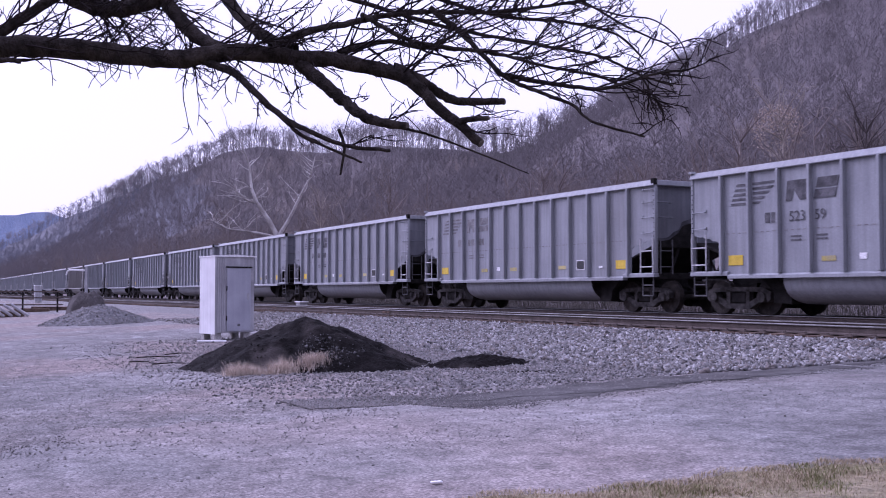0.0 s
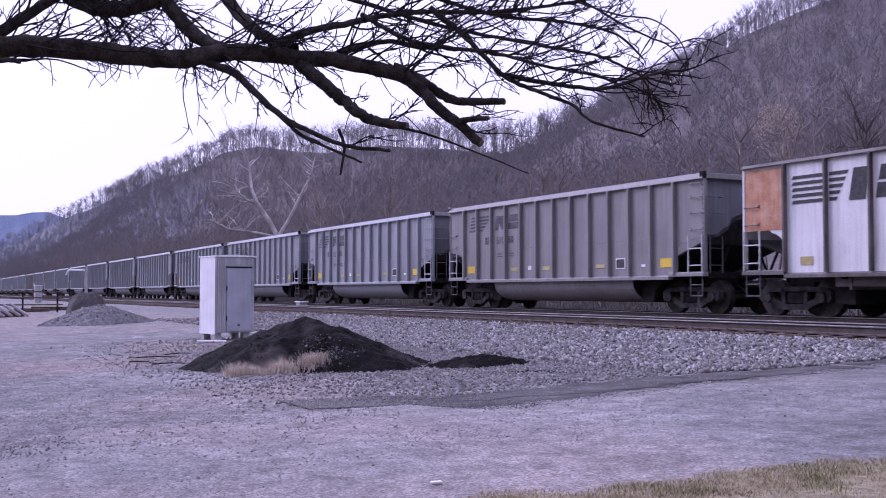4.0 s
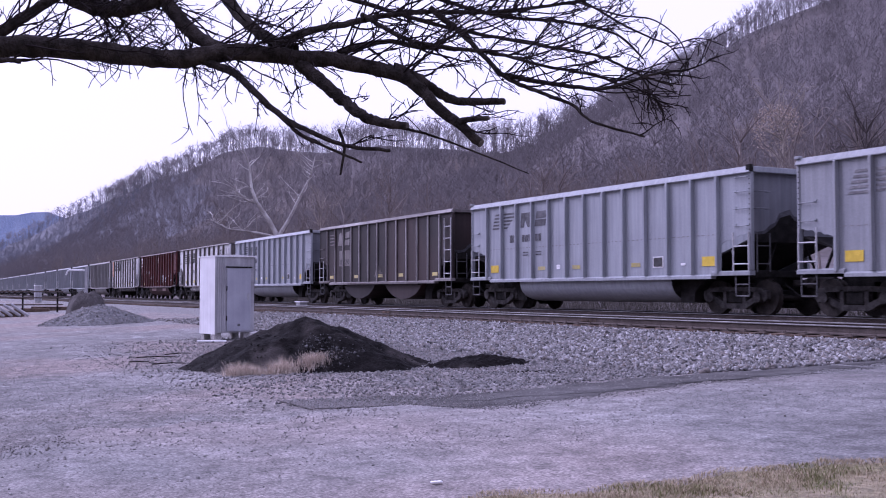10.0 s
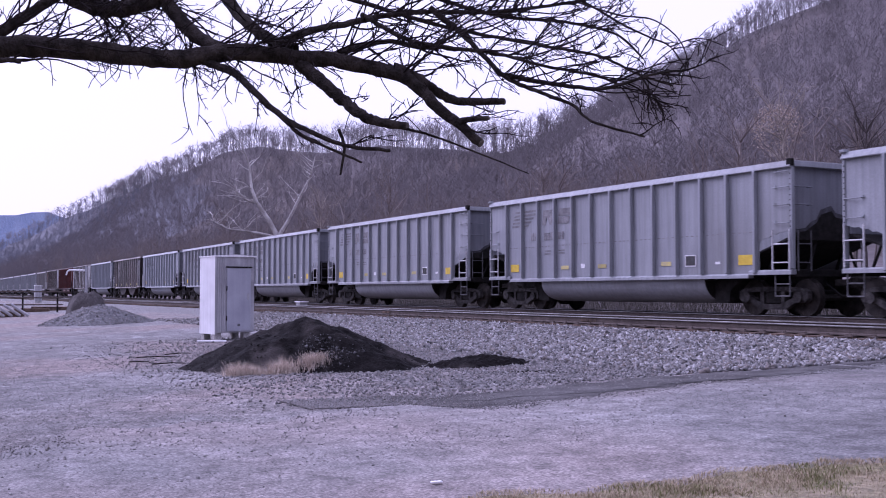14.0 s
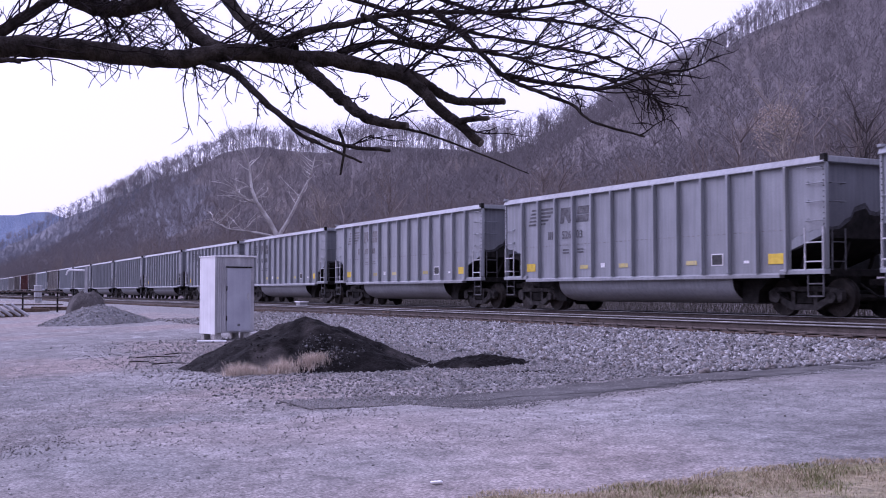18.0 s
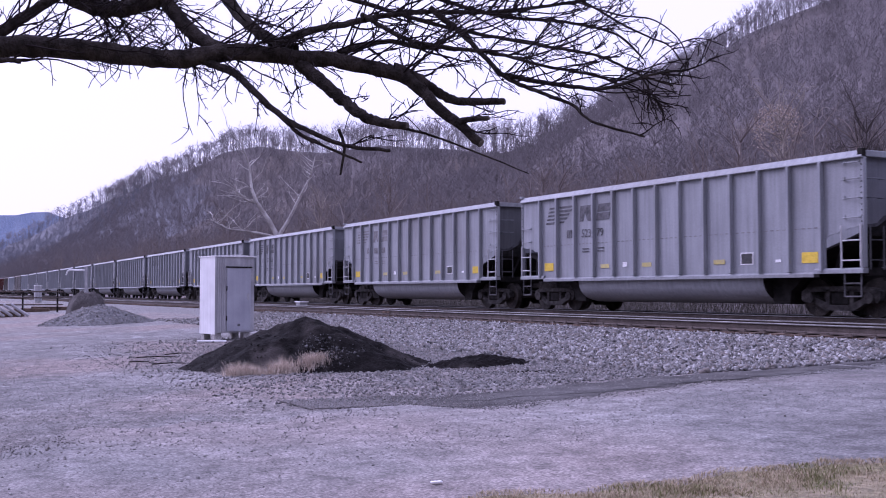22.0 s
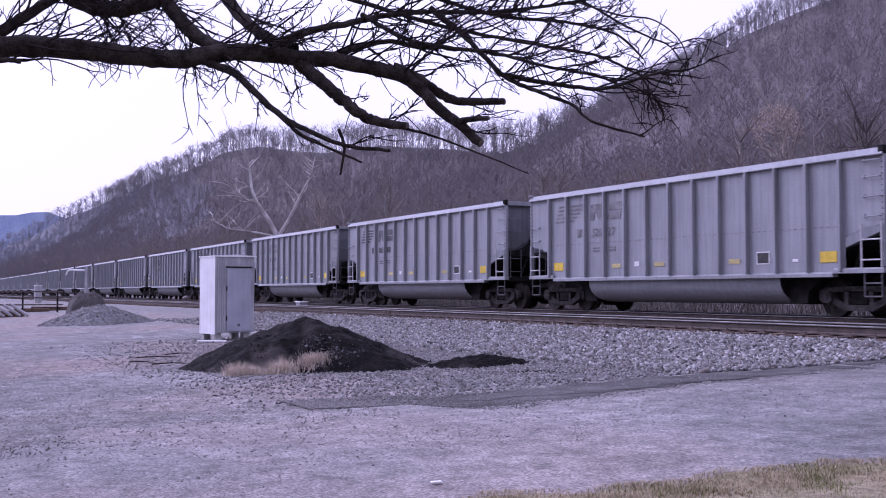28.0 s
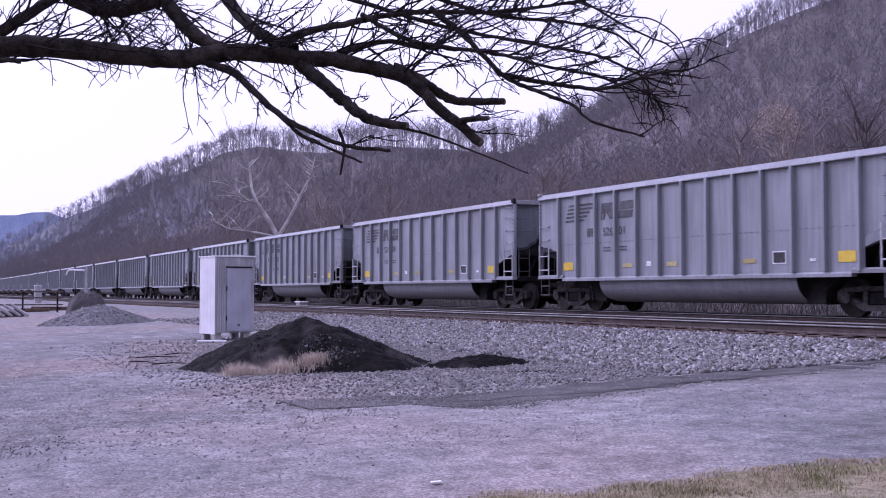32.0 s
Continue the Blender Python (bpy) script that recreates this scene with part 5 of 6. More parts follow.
def plain_tree(seed, limbs=9, twigs=52, w=0.011, low=0.3, trunk=0.006):
    """A far leafless tree one unit high in few faces."""
    rng = np.random.default_rng(seed)
    top = np.array([rng.normal(0, 0.05), rng.normal(0, 0.05), 0.95])
    bits = [tube(np.array([(0, 0, -0.04), top * 0.5 + rng.normal(0, 0.01, 3), top]), trunk, 0.003, 3)]
    ends = []
    for _ in range(limbs):
        b = top * rng.uniform(low, 0.9)
        a = rng.uniform(0, 6.283)
        e = b + np.array([math.cos(a), math.sin(a), rng.uniform(0.7, 1.7)]) * rng.uniform(0.1, 0.21)
        s = np.cross(e - b, rng.normal(size=3))
        s *= 0.5 * w / np.linalg.norm(s)
        bits.append((np.array([b - s, b + s, e]), np.array([[0, 1, 2]])))
        ends.append((b, e))
    for _ in range(twigs):
        b, e = ends[rng.integers(len(ends))]
        p = b + (e - b) * rng.uniform(0.3, 1)
        d = (e - b) / np.linalg.norm(e - b) + rng.normal(0, 0.6, 3) + [0, 0, 0.3]
        q = p + d / np.linalg.norm(d) * rng.uniform(0.06, 0.16)
        s = np.cross(q - p, rng.normal(size=3))
        s *= 0.42 * w / np.linalg.norm(s)
        bits.append((np.array([p - s, p + s, q]), np.array([[0, 1, 2]])))
    return join(bits)


def on_slope(n, x0, x1, f0, f1, power=1.0):
    X = -np.exp(RNG.uniform(np.log(-x1), np.log(-x0), n))
    f = f0 + (f1 - f0) * RNG.uniform(0, 1, n) ** power
    Y = 70 + f * (np.interp(X, CREST_X, CREST_Y) - 70)
    return np.stack([X, Y, land(X, Y)], 1)


T_DIST = [plain_tree(80 + s) for s in range(8)]
T_FUZZ = [plain_tree(120 + s, 10, 60, 0.017) for s in range(6)]
T_RIDGE = [plain_tree(160 + s, 11, 60, 0.012, 0.5, 0.012) for s in range(8)]
P = on_slope(3000, -460, -60, 0, 0.97)
wood("hillside_wood", P, RNG.uniform(9, 14, len(P)), T_FAR, M_SLOPE, "leafless woodland on the steep hillside", "trees")
P = on_slope(5200, -1000, -400, 0, 0.94)
wood("far_hillside_wood", P, RNG.uniform(10, 15, len(P)), T_DIST, M_SLOPE, "leafless woodland on the far hillside", "trees")
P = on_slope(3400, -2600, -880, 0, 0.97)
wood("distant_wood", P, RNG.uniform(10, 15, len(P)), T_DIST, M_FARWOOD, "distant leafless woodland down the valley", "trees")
P = on_slope(3400, -520, -75, 0.12, 0.96, 0.8)
wood("slope_wood", P, RNG.uniform(7, 12, len(P)), T_FUZZ, M_SLOPE, "dense leafless woodland on the steep hillside", "trees")
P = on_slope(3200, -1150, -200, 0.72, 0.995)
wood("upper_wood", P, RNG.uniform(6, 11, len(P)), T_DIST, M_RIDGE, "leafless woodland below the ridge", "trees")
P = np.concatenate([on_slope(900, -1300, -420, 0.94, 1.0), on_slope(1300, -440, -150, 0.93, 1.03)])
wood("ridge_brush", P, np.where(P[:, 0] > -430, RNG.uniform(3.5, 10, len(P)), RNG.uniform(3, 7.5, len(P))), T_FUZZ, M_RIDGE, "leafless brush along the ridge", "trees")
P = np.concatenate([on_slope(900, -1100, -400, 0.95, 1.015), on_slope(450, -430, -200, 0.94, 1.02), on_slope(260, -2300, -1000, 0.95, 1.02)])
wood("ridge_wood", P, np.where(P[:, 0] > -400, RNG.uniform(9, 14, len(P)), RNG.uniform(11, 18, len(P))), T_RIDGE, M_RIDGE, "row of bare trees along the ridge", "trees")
P = on_slope(26, -560, -440, 0.96, 1.01)
wood("saddle_trees", P, RNG.uniform(14, 21, len(P)), T_NEAR, M_WOOD, "tall bare trees in the saddle of the ridge", "trees")


def sycamore():
    rng = np.random.default_rng(5)
    t = tagged(new("sycamore"), "bare pale-barked sycamore with spreading crooked limbs", "tree")
    x, y = -92.8, 32.0
    t.matrix_basis = pose(x, y, lz(x, y), 0, 0, 62)
    trunk = [(0, 0, -0.2), (0, 0, 3), (-0.1, 0, 5.2), (-0.9, 0.1, 6.7), (-2.0, 0.1, 8.3), (-2.5, 0.2, 9.6), (-2.7, 0.2, 11.6), (-3.6, 0.2, 14.2)]
    v, f = tube(trunk, 0.33, 0.05, 8)
    arrays("trunk", v, f, M_SYC, t, smooth=True)
    fork = [(0.0, 0, 5.2), (0.9, -0.1, 6.6), (1.9, -0.2, 8.6), (2.9, -0.2, 10.6), (3.3, -0.2, 12.4)]
    v, f = tube(fork, 0.2, 0.05, 8)
    arrays("limb", v, f, M_SYC, t, smooth=True)
    side = [(-2.0, 0.1, 8.2), (-2.9, 0.3, 8.5), (-3.6, 0.4, 9.1), (-4.6, 0.5, 9.5)]
    v, f = tube(side, 0.11, 0.04, 6)
    arrays("limb", v, f, M_SYC, t, smooth=True)
    low = [(-0.2, 0, 5.1), (-1.8, 0.2, 5.5), (-3.2, 0.3, 5.7), (-4.6, 0.3, 5.9), (-6.2, 0.4, 6.7)]
    v, f = tube(low, 0.13, 0.04, 6)
    arrays("limb", v, f, M_SYC, t, smooth=True)
    bits = []
    for src in (trunk[3:], fork[1:], low[2:], side):
        src = np.array(src)
        for _ in range(13):
            i = rng.integers(0, len(src) - 1)
            b = src[i] + (src[i + 1] - src[i]) * rng.uniform()
            a = rng.uniform(0, 6.283)
            ln = branch_line(rng, b, (math.cos(a), math.sin(a), rng.uniform(0.2, 1.2)), rng.uniform(1.5, 4.0), 5, 0.28, 0.06)
            bits.append(tube(ln, 0.05, 0.012, 4))
            for _ in range(5):
                g = rng.integers(1, 6)
                tw = branch_line(rng, ln[g], rng.normal(0, 1, 3) + [0, 0, 0.5], rng.uniform(0.4, 1.1), 3, 0.3, 0.05)
                bits.append(tube(tw, 0.016, 0.006, 3))
    v, f = join(bits)
    tagged(arrays("branch_crown", v, f, M_SYC, t), kind="stuff")


sycamore()


def lone_tree(x, y, h, seed, mat, label, leaves=0):
    """One leafless tree that stands out from the wood."""
    rng = np.random.default_rng(seed)
    t = tagged(new("bare_tree"), label, "tree")
    t.matrix_basis = pose(x, y, lz(x, y) - 0.1)
    trunk = branch_line(rng, (0, 0, 0), (rng.normal(0, 0.05), rng.normal(0, 0.05), 1), h * 0.9, 9, 0.06, 0.03)
    v, f = tube(trunk, 0.013 * h, 0.003 * h, 7)
    arrays("trunk", v, f, mat, t, smooth=True)
    bits = []
    for _ in range(26):
        g = rng.integers(3, 9)
        a = rng.uniform(0, 6.283)
        limb = branch_line(rng, trunk[g], (math.cos(a), math.sin(a), rng.uniform(0.5, 1.8)), h * rng.uniform(0.16, 0.36), 5, 0.18, 0.06)
        bits.append(tube(limb, 0.005 * h, 0.0016 * h, 4))
        for _ in range(11):
            k = rng.integers(1, 6)
            tw = branch_line(rng, limb[k], rng.normal(0, 1, 3) + [0, 0, 0.8], h * rng.uniform(0.05, 0.13), 3, 0.25, 0.03)
            bits.append(tube(tw, 0.0016 * h, 0.0008 * h, 3))
    v, f = join(bits)
    tagged(arrays("branch_crown", v, f, mat, t), kind="stuff")
    if leaves:
        # dead leaves that still hang in the upper crown
        n = leaves
        d = rng.normal(0, 1, (n, 3))
        d /= np.linalg.norm(d, axis=1, keepdims=True)
        c = np.array(trunk[-1]) - [0, 0, 2.2] + d * rng.uniform(0.45, 1.0, (n, 1)) ** 0.6 * [2.3, 2.3, 2.6]
        keep = (c[:, 2] - trunk[-1][2] + 4.8) / 4.6 + 0.35 * np.sin(c[:, 0] * 3.1) * np.sin(c[:, 1] * 2.7 + c[:, 2] * 2.2) > rng.uniform(0.15, 0.95, n)
        c = c[keep]
        n = len(c)
        u, w = rng.normal(0, 1, (n, 3)), rng.normal(0, 1, (n, 3))
        u *= (0.09 / np.linalg.norm(u, axis=1))[:, None]
        w *= (0.06 / np.linalg.norm(w, axis=1))[:, None]
        V = np.stack([c - u, c + w, c + u, c - w], 1).reshape(-1, 3)
        tagged(arrays("leaf_mass", V, np.arange(4 * n).reshape(-1, 4), M_LEAF, t), kind="stuff")


lone_tree(-69.0, 70.0, 15.0, 31, M_WOOD2, "bare tree with tan dead leaves in its crown", 2600)
lone_tree(-46.5, 54.0, 10.5, 37, M_DARKWOOD, "dark bushy bare tree behind the line")
lone_tree(-50.0, 57.0, 9.5, 38, M_DARKWOOD, "dark bushy bare tree behind the line")
lone_tree(-64.0, 60.0, 13.5, 32, M_WOOD, "tall dark bare tree behind the line")
lone_tree(-88.0, 58.0, 12.0, 33, M_WOOD, "tall grey bare tree behind the line")
lone_tree(-112.0, 52.0, 12.5, 34, M_WOOD, "slender bare tree behind the line")
lone_tree(-130.0, 50.0, 12.0, 35, M_WOOD2, "pale slender bare tree behind the line")
lone_tree(-150.0, 44.0, 13.0, 36, M_WOOD, "slender bare tree behind the line")
# dry weeds on the bank behind the line
P = scatter(42000, -110, -10, 25.6, 28.6)
blades("bank_weeds", P, 0.36, 0.9, 0.011, M_WEED, "dead weeds on the bank behind the track", "weeds")


# ---- the overhanging tree: boughs in metres across, up and away from the eye ----
RIGHT = Vector((FWD.y, -FWD.x, 0)).normalized()
AHEAD = FWD.normalized()
ABOVE = RIGHT.cross(AHEAD)


def spot(p):
    return EYE + RIGHT * p[0] + ABOVE * p[1] + AHEAD * p[2]


BOUGHS = [
    ("main", 0.069, 0.038, [(-3.52, 0.92, 6.00), (-2.85, 1.11, 6.00), (-2.48, 1.13, 6.00), (-2.10, 1.12, 6.00), (-1.75, 1.08, 6.00), (-1.47, 1.06, 6.00), (-1.15, 1.10, 6.00), (-0.83, 1.07, 6.00), (-0.58, 1.05, 6.00), (-0.30, 0.99, 6.00), (-0.20, 0.96, 6.00)]),
    ("cut_a", 0.035, 0.019, [(-0.27, 1.01, 6.00), (-0.13, 0.95, 6.05), (-0.03, 0.89, 6.10), (0.07, 0.85, 6.15), (0.22, 0.85, 6.20), (0.35, 0.86, 6.25)]),
    ("cut_b", 0.038, 0.024, [(-0.23, 0.97, 6.00), (-0.11, 0.87, 5.95), (-0.01, 0.76, 5.90), (0.09, 0.68, 5.85), (0.20, 0.57, 5.80)]),
    ("stub", 0.019, 0.013, [(0.07, 0.69, 5.85), (0.14, 0.70, 5.80), (0.24, 0.70, 5.75)]),
    ("cut_c", 0.041, 0.021, [(-0.80, 1.04, 6.00), (-0.68, 0.93, 5.90), (-0.56, 0.82, 5.80), (-0.43, 0.71, 5.70), (-0.34, 0.67, 5.65), (-0.19, 0.64, 5.60)]),
    ("low_a", 0.025, 0.009, [(-1.34, 1.05, 6.00), (-1.16, 0.97, 5.90), (-1.01, 0.84, 5.80), (-0.85, 0.70, 5.70), (-0.70, 0.62, 5.65), (-0.51, 0.54, 5.60), (-0.27, 0.51, 5.55)]),
    ("low_b", 0.014, 0.006, [(-0.90, 0.74, 5.73), (-0.76, 0.61, 5.70), (-0.64, 0.55, 5.65), (-0.42, 0.45, 5.60)]),
    ("low_c", 0.009, 0.006, [(-0.55, 0.63, 5.65), (-0.52, 0.53, 5.65), (-0.54, 0.39, 5.64)]),
    ("low_d", 0.009, 0.003, [(-0.28, 0.65, 5.62), (-0.07, 0.59, 5.55), (0.16, 0.50, 5.50), (0.43, 0.38, 5.40)]),
    ("top_a", 0.063, 0.041, [(-2.48, 1.78, 6.50), (-2.27, 1.56, 6.45), (-2.14, 1.47, 6.40), (-1.99, 1.42, 6.35), (-1.83, 1.42, 6.30), (-1.64, 1.49, 6.30), (-1.47, 1.63, 6.30)]),
    ("top_b", 0.047, 0.038, [(-1.73, 1.56, 6.30), (-1.60, 1.42, 6.30), (-1.48, 1.28, 6.20), (-1.34, 1.17, 6.10), (-1.18, 1.10, 6.00)]),
    ("top_c", 0.038, 0.032, [(-1.44, 1.71, 6.60), (-1.30, 1.50, 6.50), (-1.14, 1.32, 6.30), (-1.00, 1.21, 6.15), (-0.83, 1.12, 6.00)]),
    ("top_d", 0.025, 0.009, [(-0.96, 1.13, 6.00), (-0.77, 1.26, 6.20), (-0.58, 1.33, 6.35), (-0.43, 1.40, 6.50), (-0.22, 1.45, 6.60), (-0.04, 1.48, 6.70), (0.27, 1.50, 6.80), (0.64, 1.56, 6.90), (1.09, 1.65, 7.00)]),
    ("arch_a", 0.022, 0.006, [(-0.08, 1.49, 6.65), (0.06, 1.37, 6.60), (0.16, 1.26, 6.50), (0.28, 1.11, 6.40), (0.38, 1.00, 6.30), (0.57, 0.90, 6.20), (0.73, 0.82, 6.10), (0.84, 0.71, 6.00), (1.11, 0.62, 5.90)]),
    ("arch_b", 0.016, 0.006, [(0.32, 1.04, 6.35), (0.52, 0.99, 6.30), (0.74, 0.94, 6.20), (0.89, 0.91, 6.10), (1.03, 0.93, 6.00), (1.19, 0.98, 6.00), (1.36, 1.00, 6.00)]),
    ("arch_c", 0.016, 0.006, [(-0.49, 1.41, 6.45), (-0.21, 1.23, 6.30), (0.05, 1.16, 6.20), (0.31, 1.13, 6.20), (0.57, 1.06, 6.20), (0.84, 1.01, 6.20), (1.03, 0.95, 6.20)]),
    ("arch_d", 0.016, 0.006, [(-0.80, 1.65, 6.80), (-0.44, 1.54, 6.80), (-0.08, 1.41, 6.70), (0.23, 1.32, 6.60), (0.61, 1.25, 6.60), (0.94, 1.17, 6.50), (1.18, 1.06, 6.50), (1.39, 0.99, 6.50)]),
    ("arch_e", 0.016, 0.006, [(-0.31, 1.71, 6.90), (0.06, 1.58, 6.90), (0.42, 1.49, 6.90), (0.78, 1.46, 6.90), (1.11, 1.38, 6.90), (1.29, 1.22, 6.90)]),
    ("arch_f", 0.009, 0.004, [(0.65, 1.74, 7.00), (0.94, 1.60, 7.00), (1.16, 1.47, 7.00), (1.35, 1.38, 7.00), (1.48, 1.32, 7.00), (1.56, 1.16, 6.90)]),
    ("left_a", 0.035, 0.028, [(-2.75, 1.14, 6.20), (-2.51, 1.28, 6.20), (-2.41, 1.37, 6.25), (-2.27, 1.48, 6.30), (-2.07, 1.59, 6.30)]),
    ("left_b", 0.019, 0.013, [(-2.56, 1.02, 5.90), (-2.41, 1.04, 5.90), (-2.32, 1.03, 5.90)]),
    ("hoop_a", 0.006, 0.003, [(0.86, 1.56, 6.80), (1.10, 1.46, 6.70), (1.29, 1.41, 6.60), (1.42, 1.28, 6.50), (1.48, 1.15, 6.50), (1.48, 1.07, 6.50)]),
    ("hoop_b", 0.006, 0.003, [(1.30, 1.33, 6.55), (1.22, 1.22, 6.50), (1.17, 1.13, 6.45)]),
    ("fork_a", 0.007, 0.003, [(1.16, 1.08, 6.45), (1.22, 0.98, 6.42), (1.27, 0.88, 6.40), (1.33, 0.79, 6.40)]),
    ("rise_a", 0.019, 0.013, [(-0.63, 1.08, 6.00), (-0.46, 1.15, 6.10), (-0.31, 1.20, 6.20), (-0.11, 1.17, 6.25), (-0.01, 1.22, 6.30)]),
]


def smooth_line(pts, n):
    """A rounded line through the points."""
    pts = np.array(pts)
    t = np.arange(len(pts))
    out = []
    for s in np.linspace(0, len(pts) - 1, n):
        i = min(int(s), len(pts) - 2)
        u = s - i
        p0, p1, p2, p3 = pts[max(i - 1, 0)], pts[i], pts[i + 1], pts[min(i + 2, len(pts) - 1)]
        out.append(0.5 * (2 * p1 + (p2 - p0) * u + (2 * p0 - 5 * p1 + 4 * p2 - p3) * u * u + (3 * p1 - p0 - 3 * p2 + p3) * u ** 3))
    return np.array(out)


def old_tree():
    rng = np.random.default_rng(11)
    base = spot((-4.6, 0, 6.2))
    gz = lz(base.x, base.y)
    tree = tagged(new("old_tree"), "bare dark-barked old tree with overhanging sawn boughs", "tree")
    tree.location = (base.x, base.y, gz)
    o = np.array((base.x, base.y, gz))
    twigs = []
    fork = np.array(spot((-4.1, 0.55, 6.1))) - o
    trunk = smooth_line([(0, 0, -0.15), (0.02, 0.03, 0.6), (-0.03, 0.02, 1.3), fork * 0.6 + [0, 0, 0.5], fork + [0, 0, 0.1], fork + [0, 0, 1.6]], 20)
    v, f = tube(trunk, 0.3, 0.12, 12)
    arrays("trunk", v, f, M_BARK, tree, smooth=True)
    density = {"main": 30, "cut_a": 3, "cut_b": 3, "stub": 1, "cut_c": 4, "low_a": 4, "low_b": 0, "low_c": 0, "low_d": 1, "top_a": 20, "top_b": 9, "top_c": 10, "top_d": 22, "arch_a": 13, "arch_b": 11, "arch_c": 10, "arch_d": 13, "arch_e": 10, "arch_f": 5, "left_a": 8, "left_b": 2, "rise_a": 7, "hoop_a": 2, "hoop_b": 1, "fork_a": 5}
    for name, r0, r1, pts in BOUGHS:
        line = smooth_line([np.array(spot(p)) - o for p in pts], 6 * len(pts))
        if name in ("main", "top_a", "left_a"):
            line = np.concatenate([[fork], line])
        wob = rng.normal(0, 0.003, line.shape)
        line = line + wob * min(1, r0 / 0.04)
        v, f = tube(line, r0, r1, 9 if r0 > 0.03 else 6)
        # knots and swellings
        axis = np.repeat(line, 9 if r0 > 0.03 else 6, axis=0)
        v = axis + (v - axis) * (1 + 0.04 * np.sin(np.arange(len(v))[:, None] * 0.17 + r0 * 90) + rng.normal(0, 0.04, (len(v), 1)))
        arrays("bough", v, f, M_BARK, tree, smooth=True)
        if name in ("cut_a", "cut_b", "stub", "cut_c"):
            d = Vector(line[-1] - line[-3]).normalized()
            e = Vector(line[-1])
            part("sawn_end", rod(B(), e - d * 0.004, e + d * 0.006, r1 * 0.98, 10), M_CUT, tree)
        if name == "main":
            for _ in range(9):
                g = rng.integers(14, len(line) - 8)
                tw = branch_line(rng, line[g], (rng.normal(0, 0.35), rng.normal(0, 0.35), -1), rng.uniform(0.1, 0.34), 6, 0.22, 0.0)
                twigs.append(tube(tw, 0.004, 0.002, 3))
        for _ in range(int(density[name] * (1.8 if name[:4] in ("main", "top_", "rise", "left") else 1.4 if name in ("arch_c", "arch_d", "arch_e") else 0.85))):
            g = rng.integers(len(line) // 4, len(line) - 1) if name != "main" else rng.integers(8, len(line) - 1)
            d = line[g + 1] - line[g]
            d = d / (np.linalg.norm(d) + 1e-9)
            away = rng.normal(0, 1, 3)
            away -= d * away.dot(d)
            away /= np.linalg.norm(away)
            up = 0.8 if name[:4] in ("main", "top_", "cut_", "rise", "left") else 0.05
            w = d * rng.uniform(0.7, 1.7) + away * 0.75 + np.array([0, 0, rng.uniform(-1.0, 0.5) if name[:5] in ("top_a", "top_b", "top_c") else up * rng.uniform(0, 1.1)])
            if name == "main":
                w[2] = abs(w[2]) + 0.1
            if name[:4] == "arch":
                w[2] = 0.5 * abs(w[2]) - 0.12
            L = rng.uniform(0.25, 0.75)
            if name[:4] in ("hoop", "fork"):
                L *= 0.3
            if name[:3] in ("low", "cut", "stu"):
                L *= 0.45
            elif name[:4] == "arch" and g > 0.6 * len(line):
                L *= 0.6
            tw = branch_line(rng, line[g], w / np.linalg.norm(w), L, 9, 0.13, 0.0)
            twigs.append(tube(tw, rng.uniform(0.005, 0.0085) * (0.75 if name[:4] == "arch" else 0.95), 0.0024, 4))
            for _ in range(rng.integers(2, 6)):
                h = rng.integers(2, 9)
                w2 = tw[h] - tw[h - 1]
                w2 = w2 / np.linalg.norm(w2) + rng.normal(0, 0.5, 3)
                t2 = branch_line(rng, tw[h], w2 / np.linalg.norm(w2), rng.uniform(0.07, 0.26), 5, 0.2, 0.0)
                twigs.append(tube(t2, 0.0037, 0.002, 3))
                for _ in range(3):
                    m_ = rng.integers(1, 5)
                    t3 = branch_line(rng, t2[m_], rng.normal(0, 1, 3), rng.uniform(0.015, 0.05), 2, 0.3, 0)
                    twigs.append(tube(t3, 0.0027, 0.0018, 3))
    v, f = join(twigs)
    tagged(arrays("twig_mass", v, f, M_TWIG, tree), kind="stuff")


old_tree()

# ---- loose stone and grass ----
def on_grid(x, y, gx, gy, fn):
    """Height of the sheet that spans the nodes gx and gy."""
    i = np.clip(np.searchsorted(gx, x) - 1, 0, len(gx) - 2)
    j = np.clip(np.searchsorted(gy, y) - 1, 0, len(gy) - 2)
    u, w = (x - gx[i]) / (gx[i + 1] - gx[i]), (y - gy[j]) / (gy[j + 1] - gy[j])
    return (1 - u) * ((1 - w) * fn(gx[i], gy[j]) + w * fn(gx[i], gy[j + 1])) + u * ((1 - w) * fn(gx[i + 1], gy[j]) + w * fn(gx[i + 1], gy[j + 1]))


def lot_z(x, y):
    z = on_grid(x, y, xs, ys, land)
    lip = -11.7 + np.clip((5.6 - y) / 2, 0, 1) * (0.5 + 0.4 * np.sin(y * 2.1) + 0.3 * np.sin(y * 5.3 + 1))
    return np.where(x > lip, np.maximum(z, on_grid(x, y, rx, ry, road_z)), z)


def on_bed(x, y):
    return np.maximum(land(x, y), np.where((y > 12.4), np.interp(y, PY, PZ) - 0.02, -9))


